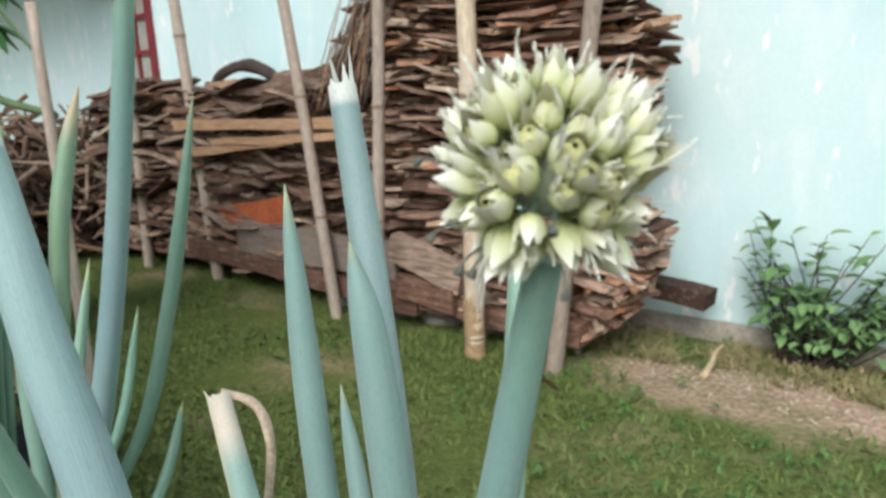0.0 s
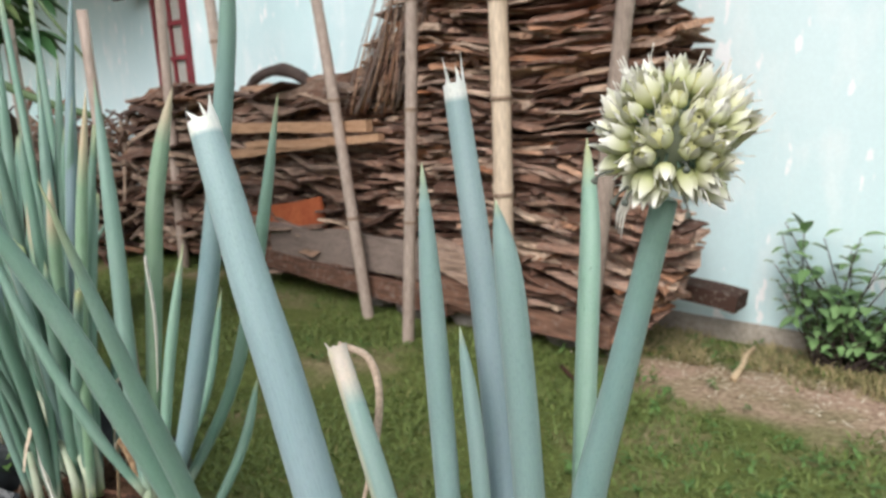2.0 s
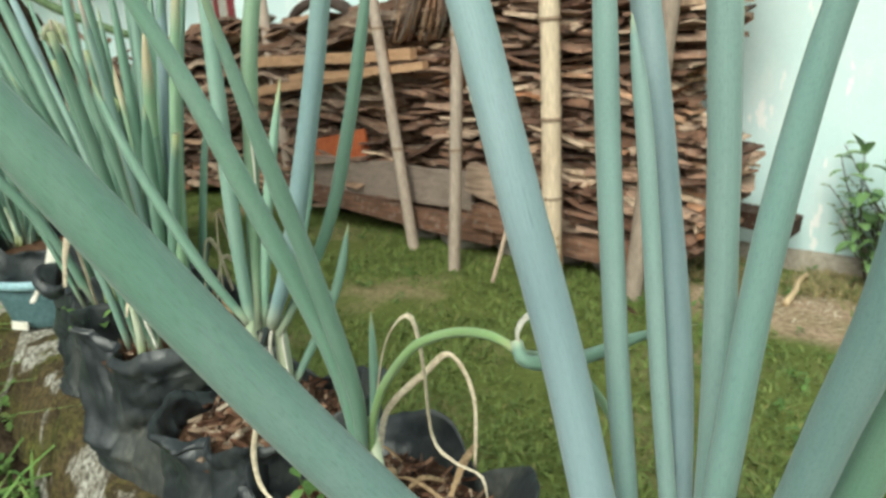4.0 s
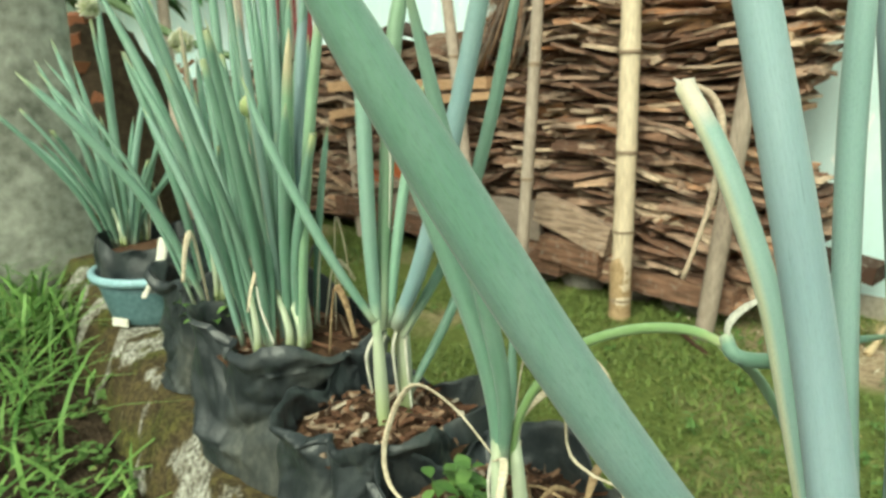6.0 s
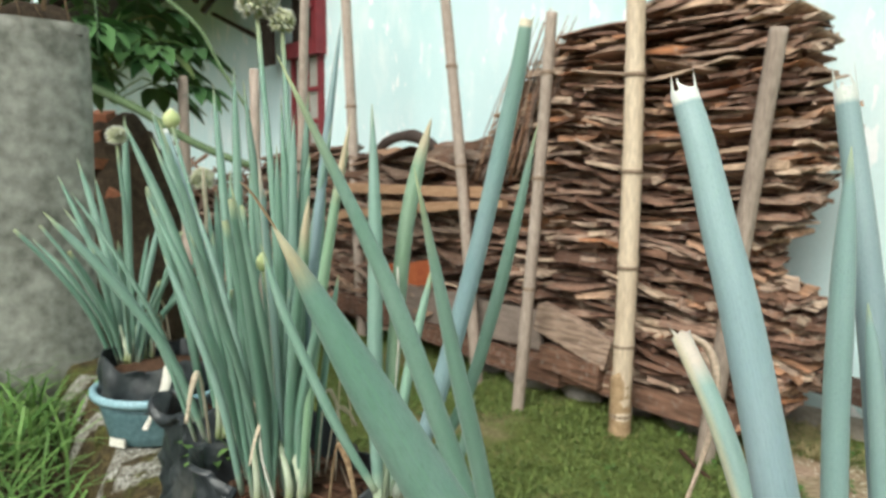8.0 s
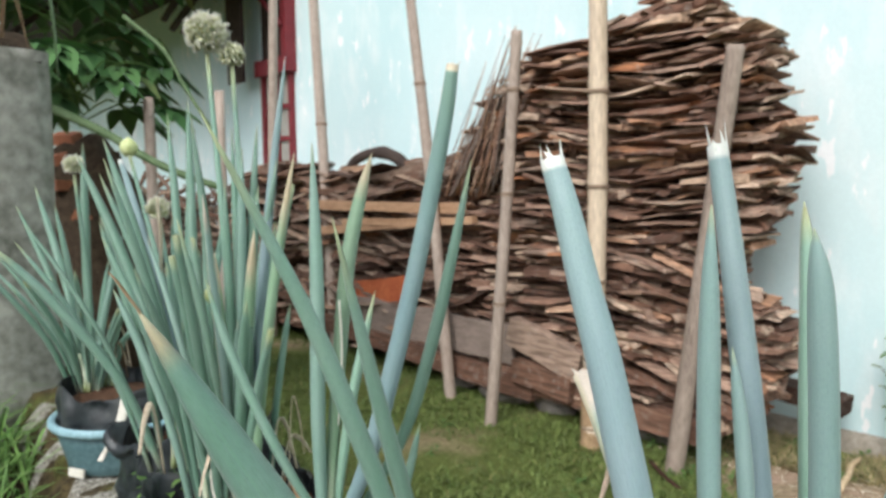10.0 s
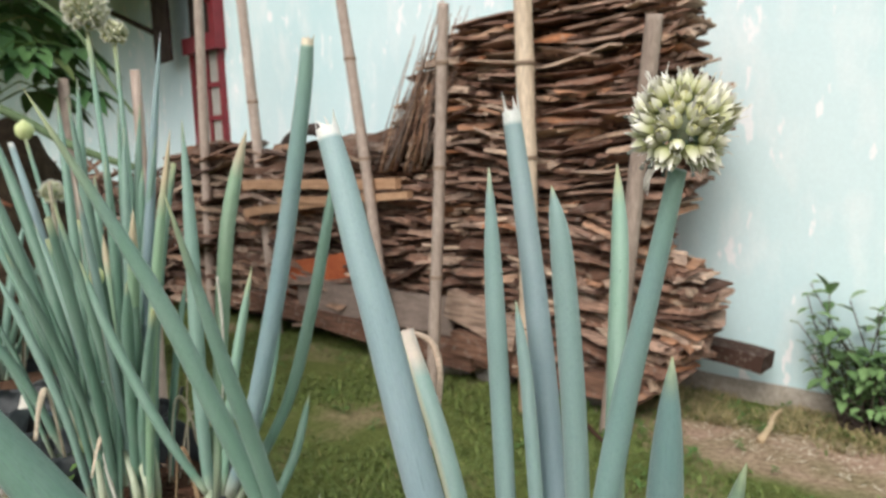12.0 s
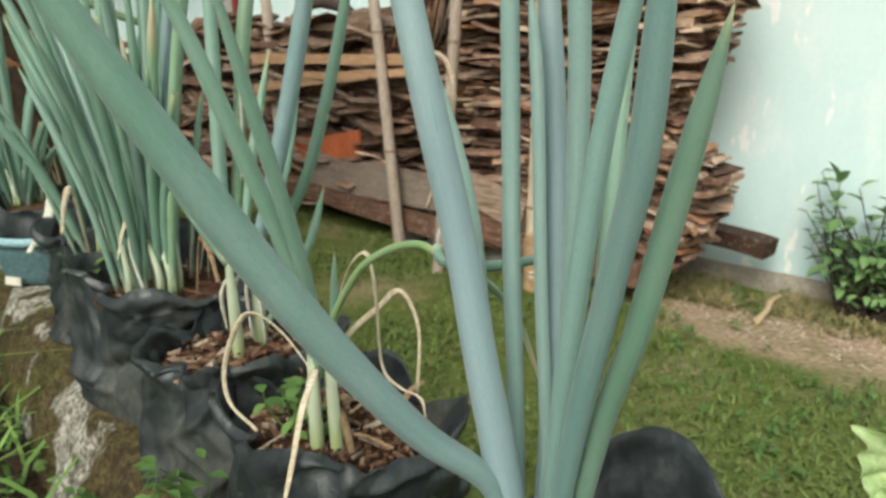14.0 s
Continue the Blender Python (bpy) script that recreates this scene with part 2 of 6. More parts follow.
twig_mat = grainy("broken_stick", (0.4, 0.28, 0.16), (0.7, 0.55, 0.36), 20, 0.8, 0.2)
bark_board = grainy("weathered_board", (0.16, 0.12, 0.10), (0.33, 0.26, 0.22), 5, 0.85, 0.2, stretch=(1, 6, 6), relief=0.4, dist=0.004)
grey_pole = grainy("grey_weathered_wood", (0.22, 0.165, 0.135), (0.44, 0.35, 0.29), 5, 0.85, 0.2, stretch=(3, 3, 0.5), relief=0.4, dist=0.003)
orange_mat = grainy("orange_bark_sheet", (0.32, 0.07, 0.03), (0.5, 0.15, 0.06), 8, 0.8, 0.2)
split_mat = grainy("fresh_split_wood", (0.32, 0.17, 0.095), (0.58, 0.37, 0.23), 6, 0.8, 0.2, stretch=(1, 6, 6), relief=0.4, dist=0.004)
stone_mat = grainy("field_stone", (0.16, 0.14, 0.125), (0.34, 0.31, 0.29), 8, 0.9, 0.2, relief=0.6, dist=0.01, vary=0.2)


def lawn_material():
    m, nt, b = shader("lawn_ground", 0.95, 0.1)
    tc = nt.nodes.new("ShaderNodeTexCoord")
    sep = nt.nodes.new("ShaderNodeSeparateXYZ")
    nt.links.new(tc.outputs["Object"], sep.inputs[0])
    big, small = noise_of(nt, 1.6, 4), noise_of(nt, 38, 5)
    green = mixed(nt, 0.5, ramp(nt, big, [(0.3, (0.085, 0.11, 0.03)), (0.7, (0.16, 0.18, 0.052))]),
                  ramp(nt, small, [(0.3, (0.05, 0.07, 0.02)), (0.72, (0.18, 0.21, 0.066))]))
    brown = ramp(nt, small, [(0.3, (0.23, 0.145, 0.105)), (0.7, (0.56, 0.40, 0.30))])
    bare = node(nt, "ShaderNodeMapRange")
    dist = nt.nodes.new("ShaderNodeVectorMath")
    dist.operation = "DISTANCE"
    mp = nt.nodes.new("ShaderNodeMapping")
    mp.inputs["Location"].default_value = (0.46, -5.27, 0)
    mp.inputs["Scale"].default_value = (0.62, 1.8, 1)
    nt.links.new(tc.outputs["Object"], mp.inputs["Vector"])
    nt.links.new(mp.outputs["Vector"], dist.inputs[0])
    bare.inputs["From Min"].default_value, bare.inputs["From Max"].default_value = 0.72, 0.3
    nt.links.new(dist.outputs["Value"], bare.inputs["Value"])
    add = nt.nodes.new("ShaderNodeMath")
    add.operation = "MULTIPLY_ADD"
    nt.links.new(big, add.inputs[0])
    add.inputs[1].default_value = 2.8
    add.inputs[2].default_value = -1.45
    tot = nt.nodes.new("ShaderNodeMath")
    tot.use_clamp = True
    nt.links.new(bare.outputs["Result"], tot.inputs[0])
    nt.links.new(add.outputs[0], tot.inputs[1])
    nt.links.new(mixed(nt, tot.outputs[0], green, brown), b.inputs["Base Color"])
    bump(nt, b, small, 0.8, 0.02)
    return m


def wall_material():
    """Pale aqua limewash with chalky bloom and a few flaked patches."""
    m, nt, b = shader("aqua_limewash", 0.85, 0.2)
    big, mid, fine = noise_of(nt, 0.55, 3), noise_of(nt, 3.2, 5, stretch=(1.6, 1, 0.7)), noise_of(nt, 60, 4)
    col = ramp(nt, big, [(0.35, (0.58, 0.77, 0.79)), (0.65, (0.70, 0.84, 0.85))])
    col = mixed(nt, ramp(nt, mid, [(0.5, (0, 0, 0)), (0.72, (0.5,) * 3)]), col, (0.88, 0.91, 0.91))
    flake = noise_of(nt, 5.5, 3, stretch=(2.2, 1, 0.8))
    col = mixed(nt, ramp(nt, flake, [(0.64, (0, 0, 0)), (0.68, (0.9,) * 3)]), col, (0.93, 0.93, 0.94))
    col = mixed(nt, ramp(nt, fine, [(0.4, (0.10,) * 3), (0.7, (0, 0, 0))]), col, (0.42, 0.5, 0.5))
    nt.links.new(col, b.inputs["Base Color"])
    bump(nt, b, mid, 0.25, 0.01)
    return m


def moss_material():
    """Old concrete under brown and olive moss, with bare chalky runs."""
    m, nt, b = shader("mossy_concrete", 0.95, 0.15)
    big, mid, fine, tone = noise_of(nt, 6.5, 4, stretch=(1.1, 1.1, 0.6)), noise_of(nt, 42, 6, rough=0.75), noise_of(nt, 150, 4), noise_of(nt, 7, 4)
    col = ramp(nt, mid, [(0.28, (0.018, 0.014, 0.009)), (0.42, (0.065, 0.048, 0.027)), (0.55, (0.125, 0.095, 0.045)), (0.64, (0.12, 0.11, 0.035)), (0.74, (0.30, 0.18, 0.085))])
    col = mixed(nt, ramp(nt, tone, [(0.52, (0, 0, 0)), (0.64, (0.8,) * 3)]), col, ramp(nt, mid, [(0.3, (0.035, 0.045, 0.012)), (0.7, (0.19, 0.20, 0.05))]))
    pale = ramp(nt, mid, [(0.3, (0.16, 0.14, 0.11)), (0.45, (0.36, 0.34, 0.29)), (0.6, (0.58, 0.56, 0.51))])
    col = mixed(nt, ramp(nt, big, [(0.54, (0, 0, 0)), (0.57, (0.95,) * 3)]), col, pale)
    col = mixed(nt, ramp(nt, fine, [(0.4, (0.75,) * 3), (0.58, (0, 0, 0))]), col, (0.035, 0.027, 0.015))
    nt.links.new(col, b.inputs["Base Color"])
    bump(nt, b, mid, 0.9, 0.01)
    return m


def wood_material(name="split_firewood", shade=1.0):
    """Split firewood: each piece its own brown, with grain along its length and greyed faces."""
    m, nt, b = shader(name, 0.85, 0.2)
    oi = nt.nodes.new("ShaderNodeObjectInfo")
    geo = nt.nodes.new("ShaderNodeNewGeometry")
    add = nt.nodes.new("ShaderNodeMath")
    nt.links.new(oi.outputs["Random"], add.inputs[0])
    nt.links.new(geo.outputs["Random Per Island"], add.inputs[1])
    fr = nt.nodes.new("ShaderNodeMath")
    fr.operation = "FRACT"
    nt.links.new(add.outputs[0], fr.inputs[0])
    tones = [(0.0, (0.075, 0.04, 0.03)), (0.22, (0.2, 0.105, 0.07)), (0.45, (0.32, 0.19, 0.135)),
             (0.66, (0.42, 0.30, 0.23)), (0.84, (0.60, 0.45, 0.33)), (1.0, (0.38, 0.16, 0.075))]
    base = ramp(nt, fr.outputs[0], [(q, tuple(1.14 * shade * v for v in c)) for q, c in tones])
    grain = noise_of(nt, 6, 5, stretch=(1, 9, 9))
    spots = noise_of(nt, 30, 4)
    col = mixed(nt, ramp(nt, grain, [(0.35, (0.75,) * 3), (0.62, (0, 0, 0))]), base, (0.06, 0.035, 0.025))
    col = mixed(nt, ramp(nt, spots, [(0.55, (0, 0, 0)), (0.75, (0.45,) * 3)]), col, (0.40, 0.36, 0.32))
    nt.links.new(col, b.inputs["Base Color"])
    bump(nt, b, grain, 0.6, 0.006)
    return m


def blade_material(name, a, c, rough=0.6):
    """Grass and weeds: each blade between two greens."""
    m, nt, b = shader(name, rough, 0.3)
    geo = nt.nodes.new("ShaderNodeNewGeometry")
    col = ramp(nt, geo.outputs["Random Per Island"], [(0.0, a), (0.6, c), (0.94, tuple(v * 1.2 for v in c)), (1.0, (0.24, 0.21, 0.085))])
    nt.links.new(col, b.inputs["Base Color"])
    b.inputs["Subsurface Weight"].default_value = 0.1
    b.inputs["Subsurface Radius"].default_value = (0.004, 0.008, 0.002)
    return m


lawn_mat, wall_mat, moss_mat, wood_mat = lawn_material(), wall_material(), moss_material(), wood_material()
old_wood_mat = wood_material("old_bark_wood", 0.62)
grass_mat = blade_material("lawn_grass", (0.095, 0.135, 0.036), (0.145, 0.19, 0.052))
straw_grass_mat = blade_material("straw_grass", (0.14, 0.15, 0.055), (0.36, 0.29, 0.15))
tall_grass_mat = blade_material("bright_tall_grass", (0.06, 0.14, 0.03), (0.16, 0.28, 0.075))
weed_mat = blade_material("weed_leaf", (0.06, 0.125, 0.03), (0.125, 0.215, 0.06))
shrub_mat = blade_material("shrub_leaf", (0.085, 0.165, 0.06), (0.19, 0.31, 0.125), 0.45)
cassava_mat = blade_material("dark_lobed_leaf", (0.05, 0.128, 0.043), (0.11, 0.215, 0.08), 0.5)
branch_mat = grainy("green_bark", (0.07, 0.12, 0.05), (0.17, 0.24, 0.12), 30, 0.6, 0.25)
brick_mat = grainy("broken_orange_brick", (0.24, 0.085, 0.045), (0.42, 0.17, 0.09), 40, 0.9, 0.4)
lettuce_mat = grainy("lettuce_leaf", (0.34, 0.48, 0.18), (0.56, 0.68, 0.38), 25, 0.5, 0.3)
red_petal = grainy("red_petal", (0.5, 0.01, 0.02), (0.75, 0.04, 0.05), 60, 0.5, 0.3)


# ---------------------------------------------------------------- mesh helpers
def mesh_of(name, bm, material):
    me = bpy.data.meshes.new(name)
    bm.to_mesh(me)
    bm.free()
    if material:
        me.materials.append(material)
    return me


def part(name, bm, material, parent, label="", smooth=True):
    me = mesh_of(name, bm, material)
    if smooth:
        me.shade_smooth()
    ob = new(name, me)
    ob.parent = parent
    return tagged(ob, label)


def shared(name, me, parent, m):
    """One more object on a mesh that is there already."""
    ob = new(name, me)
    ob.parent = parent
    ob.matrix_basis = m
    return ob


def thing(name, label, category, at=(0, 0, 0), group="", kind=""):
    ob = new(name)
    ob.location = at
    ob.empty_display_size = 0.05
    return tagged(ob, label, category, group, kind)


def solid(name, bm, material, label, category="", kind="", group="", smooth=False):
    me = mesh_of(name, bm, material)
    if smooth:
        me.shade_smooth()
    return tagged(new(name, me), label, category, group, kind)


def box(bm, x0, x1, y0, y1, z0, z1, turn=None):
    vs = [bm.verts.new((x, y, z)) for x in (x0, x1) for y in (y0, y1) for z in (z0, z1)]
    for f in ((0, 1, 3, 2), (4, 6, 7, 5), (0, 4, 5, 1), (2, 3, 7, 6), (0, 2, 6, 4), (1, 5, 7, 3)):
        bm.faces.new([vs[i] for i in f])
    if turn:
        bmesh.ops.transform(bm, matrix=turn, verts=vs)
    return vs


def spline(pts, n):
    """Points along a smooth curve through pts."""
    p = [Vector(q) for q in pts]
    p = [p[0] * 2 - p[1]] + p + [p[-1] * 2 - p[-2]]
    out = []
    m = len(p) - 3
    for k in range(n + 1):
        s = k / n * m
        i = min(int(s), m - 1)
        f = s - i
        a, b, c, d = p[i:i + 4]
        out.append(0.5 * (2 * b + (c - a) * f + (2 * a - 5 * b + 4 * c - d) * f * f + (3 * b - a - 3 * c + d) * f ** 3))
    return out


def tube(bm, pts, radius, n=18, sides=10, flat=1.0, cap=True, origin=(0, 0, 0), seed=0):
    """A tube along pts; radius is a function of 0..1. The UV's second axis runs along it."""
    uv = bm.loops.layers.uv.verify()
    path = spline(pts, n)
    o = Vector(origin)
    rings = []
    side = None
    for k, c in enumerate(path):
        d = (path[min(k + 1, n)] - path[max(k - 1, 0)]).normalized()
        if side is None:
            ref = Vector((0.6, 0.75, 0.2)) if abs(d.z) > 0.5 else Vector((0, 0, 1))
            side = d.cross(ref).normalized()
        side = (side - d * side.dot(d)).normalized()
        up = d.cross(side)
        r = max(radius(k / n), 1e-5)
        ring = []
        for j in range(sides):
            a = 2 * math.pi * j / sides
            ring.append(bm.verts.new(c - o + side * math.cos(a) * r + up * math.sin(a) * r * flat))
        rings.append(ring)
    for k in range(n):
        for j in range(sides):
            f = bm.faces.new((rings[k][j], rings[k][(j + 1) % sides], rings[k + 1][(j + 1) % sides], rings[k + 1][j]))
            for loop, (u, v) in zip(f.loops, ((j, k), (j + 1, k), (j + 1, k + 1), (j, k + 1))):
                loop[uv].uv = (u / sides, v / n)
    if cap:
        for ring, v in ((rings[0][::-1], 0.0), (rings[-1], 1.0)):
            f = bm.faces.new(ring)
            for loop in f.loops:
                loop[uv].uv = (0.5, v)
    return path, rings


def onion_leaf(plant, pts, r, kind="point", mat=None, flat=0.82, foot=0.7, name="leaf", label="", n=20, blunt=0.42, jag=1.0, taper=2.8, full=0.35):
    """One hollow leaf from the foot to the tip. kind: point, or cut (torn white top)."""
    bm = bmesh.new()
    o = plant.location

    def radius(s):
        k = r * (foot + (1 - foot) * min(1, s / full))
        if kind == "point":
            return k * (1 - max(0, (s - 0.5) / 0.5) ** taper * 0.97)
        return k * (1 - max(0, (s - 0.3) / 0.7) ** 1.5 * blunt)

    path, rings = tube(bm, pts, radius, n=n, sides=12, flat=flat, origin=o)
    if kind == "cut":
        uv = bm.loops.layers.uv.verify()
        rng = random.Random(len(name) + int(1000 * abs(pts[-1][0])))
        top, d = rings[-1], (path[-1] - path[-2]).normalized()
        for j in range(0, 12):
            if rng.random() < 0.5:
                continue
            h = jag * r * rng.choice((0.3, 0.6, 0.9, 1.7, 0.4))
            a, b = top[j], top[(j + 1) % 12]
            t = bm.verts.new((a.co + b.co) / 2 + d * h + Vector((rng.uniform(-1, 1), rng.uniform(-1, 1), 0)) * r * 0.25)
            f = bm.faces.new((a, b, t))
            for loop in f.loops:
                loop[uv].uv = (0.5, 1.0)
    return part(name, bm, mat or leaf_blue, plant, label)


def lathe(bm, profile, centre, sides=16, axis=None):
    """A body of revolution from (radius, height) pairs."""
    rot = Vector((0, 0, 1)).rotation_difference(axis).to_matrix() if axis else Matrix.Identity(3)
    rings = []
    for r, h in profile:
        rings.append([bm.verts.new(Vector(centre) + rot @ Vector((r * math.cos(2 * math.pi * j / sides), r * math.sin(2 * math.pi * j / sides), h)))
                      for j in range(sides)])
    for a, b in zip(rings, rings[1:]):
        for j in range(sides):
            bm.faces.new((a[j], a[(j + 1) % sides], b[(j + 1) % sides], b[j]))
    return rings


def grid_patch(bm, x0, x1, y0, y1, nx, ny, height):
    vs = [[bm.verts.new((x0 + (x1 - x0) * i / nx, y0 + (y1 - y0) * j / ny, 0)) for i in range(nx + 1)] for j in range(ny + 1)]
    for row in vs:
        for v in row:
            v.co.z = height(v.co.x, v.co.y)
    for j in range(ny):
        for i in range(nx):
            bm.faces.new((vs[j][i], vs[j][i + 1], vs[j + 1][i + 1], vs[j + 1][i]))


def wob(x, y, z=0.0, s=1.0):
    return noise.noise(Vector((x * s, y * s, z * s)))


# ---------------------------------------------------------------- ground, walls
WALL_Y = 3.56


def row_y(x):
    """The line along which the pots stand."""
    return -0.07 - 0.125 * x


LEDGE_Z = 0.86
TERRACE_Z = 0.74

bm = bmesh.new()
grid_patch(bm, -9, 5, 0.2, WALL_Y, 110, 40, lambda x, y: 0.012 * wob(x, y, 3, 1.7) + 0.006 * wob(x, y, 9, 7))
far = [bm.verts.new(p) for p in ((-600, -600, -0.03), (600, -600, -0.03), (600, 600, -0.03), (-600, 600, -0.03))]
bm.faces.new(far)
ground = solid("ground", bm, lawn_mat, "short green lawn with a bare brown patch", "ground", "structure", smooth=True)

bm = bmesh.new()
box(bm, -24, 6, WALL_Y, WALL_Y + 0.2, -0.1, 5.2)
wall_house = solid("wall_north", bm, wall_mat, "pale aqua limewashed house wall with flaked paint", "wall", "structure")
bm = bmesh.new()
NX = 60
rows = []
for i in range(NX + 1):
    x = -14 + 20 * i / NX
    h = 0.105 + 0.012 * wob(x, 0, 5, 2)
    rows.append([bm.verts.new(p) for p in ((x, WALL_Y - 0.05, -0.05), (x, WALL_Y - 0.05 + 0.008 * wob(x, 1, 1, 3), h - 0.015), (x, WALL_Y - 0.035, h), (x, WALL_Y - 0.002, h + 0.004))])
for a, b in zip(rows, rows[1:]):
    for k in range(3):
        bm.faces.new((a[k], b[k], b[k + 1], a[k + 1]))
solid("plinth", bm, plinth_mat, "rough grey cement plinth along the wall", "plinth", "structure", smooth=True)

# ledge of old mossy concrete that carries the pots
bm = bmesh.new()
prof = [(-0.22, 0.60), (-0.165, 0.70), (-0.135, 0.76), (-0.115, 0.81), (-0.085, LEDGE_Z - 0.004), (-0.02, LEDGE_Z), (0.08, LEDGE_Z), (0.13, 0.85), (0.15, 0.82), (0.16, 0.4), (0.17, -0.05)]
rows = []
NX = 345
for i in range(NX + 1):
    x = -6.0 + 9.2 * i / NX
    row = []
    for k, (y, z) in enumerate(prof):
        q = 0.018 if k < 5 else 0.004
        row.append(bm.verts.new((x, row_y(x) + y + q * 1.3 * wob(x, k, 2, 9) + q * wob(x, k * 3, 7, 27), z + q * wob(x, k * 2, 4, 12) * (0.2 if 4 <= k <= 6 else 1))))
    rows.append(row)
for a, b in zip(rows, rows[1:]):
    for k in range(len(prof) - 1):
        bm.faces.new((a[k], b[k], b[k + 1], a[k + 1]))
solid("ledge_wall", bm, moss_mat, "low old concrete ledge covered in brown moss", "ledge", "structure", smooth=True)

bm = bmesh.new()
grid_patch(bm, -6, 3.2, -4, 0.0, 200, 90, lambda x, y: TERRACE_Z + 0.025 * wob(x, y, 1, 5) + 0.016 * wob(x, y, 6, 19) + 0.008 * wob(x, y, 8, 60))
for v in bm.verts:
    v.co.y += row_y(v.co.x) - 0.12
side = bmesh.ops.extrude_edge_only(bm, edges=[e for e in bm.edges if e.is_boundary])
for v in side["geom"]:
    if isinstance(v, bmesh.types.BMVert):
        v.co.z = -0.06
solid("terrace", bm, earth_mat, "dark bare earth of the raised bed", "soil", "structure", smooth=True)

# concrete wall end beside the bed
bm = bmesh.new()
NZ = 24
outline = [(-1.93, -4.0), (-1.92, -1.2), (-1.91, -0.4), (-1.9, 0.0), (-1.905, 0.13), (-1.93, 0.17), (-2.15, 0.18), (-2.2, 0.1), (-2.2, -4.0)]
rings = []
for k in range(NZ + 1):
    z = 0.5 + 1.23 * k / NZ
    rings.append([bm.verts.new((x + 0.012 * wob(y * 2, z, i, 1.5), y + 0.014 * wob(x, z, i, 2.2), z)) for i, (x, y) in enumerate(outline)])
for a, b in zip(rings, rings[1:]):
    for i in range(len(outline) - 1):
        bm.faces.new((a[i], a[i + 1], b[i + 1], b[i]))
bm.faces.new(rings[-1])
solid("wall_west", bm, concrete_mat, "bare weathered grey concrete wall end", "wall", "structure", smooth=True)
bm = bmesh.new()
grid_patch(bm, -2.21, -1.9, -2.0, 0.15, 16, 90, lambda x, y: 1.70 + 0.10 * max(0.0, 1 - ((x + 2.07) / 0.15) ** 2) * (0.8 + 0.5 * wob(x, y, 2, 9)) + 0.012 * wob(x, y, 5, 40))
solid("earth_cap", bm, earth_mat, "dark earth and dead leaves on the wall top", "soil", "structure", smooth=True)


# ---------------------------------------------------------------- window in the house wall
def make_window():
    win = thing("window_1", "red wooden window with small panes and an open hood", "window", (-6.4, WALL_Y, 1.5), kind="structure")

    def bar(name, x0, x1, z0, z1, y0=-0.05, y1=0.0, mat=red_wood, label=""):
        b = bmesh.new()
        box(b, x0, x1, y0, y1, z0, z1)
        bmesh.ops.bevel(b, geom=b.edges[:], offset=0.006, segments=1)
        return part(name, b, mat, win, label, smooth=False)

    bar("frame_jamb", -0.06, 0.0, 0.0, 1.0)
    bar("frame_jamb", -0.62, -0.56, 0.0, 1.0)
    bar("frame_sill", -0.66, 0.03, -0.06, 0.0, -0.08)
    for z in (0.34, 0.67):
        bar("glazing_bar", -0.56, -0.06, z - 0.022, z + 0.022, -0.04)
    bar("glazing_bar", -0.325, -0.285, 0.0, 1.0, -0.038)
    bar("pane_curtain", -0.56, -0.06, 0.0, 1.0, -0.012, -0.004, curtain_mat, "faded curtain behind the panes")
    bar("hood_panel", -0.62, 0.05, 1.0, 1.16, -0.12, 0.0, red_wood, "dark red boxed head of the window")
    bar("hood_jamb", -0.05, 0.05, 1.16, 2.3, -0.12, 0.0)
    # solid board; its dark colour stands in for the shade of an opening
    bar("hood_back", -0.62, -0.05, 1.16, 2.3, -0.02, -0.004, dark_wood, "dark panel standing in for the opening above the panes")
    bar("shutter", -1.0, -0.66, 0.95, 2.3, -0.24, -0.2, dark_wood, "dark shutter standing open")
    for (xa, za), (xb, zb) in (((-0.62, 1.95), (0.0, 1.45)), ((-2.4, 1.75), (-0.9, 1.2))):
        b = bmesh.new()
        tube(b, [(xa, -0.14, za), ((xa + xb) / 2, -0.14, (za + zb) / 2), (xb, -0.14, zb)], lambda s: 0.028, n=4, sides=6)
        part("brace", b, red_wood if xa > -1 else dark_wood, win)
    for k in range(2):
        b = bmesh.new()
        tube(b, [(-2.3, -0.3 - 0.1 * k, 1.75 + 0.1 * k), (-1.6, -0.3 - 0.1 * k, 2.0 + 0.1 * k), (-0.9, -0.3, 2.3 + 0.1 * k)], lambda s: 0.045, n=4, sides=6)
        part("eave_beam", b, dark_wood, win, "dark weathered eave beam")


make_window()


bm = bmesh.new()
box(bm, -24, -6.2, 1.75, WALL_Y, 3.75, 3.83)
for v in bm.verts:
    v.co.z -= 0.25 * (WALL_Y - v.co.y)
solid("eave", bm, dark_wood, "dark overhanging eave above the window", "roof", "structure")


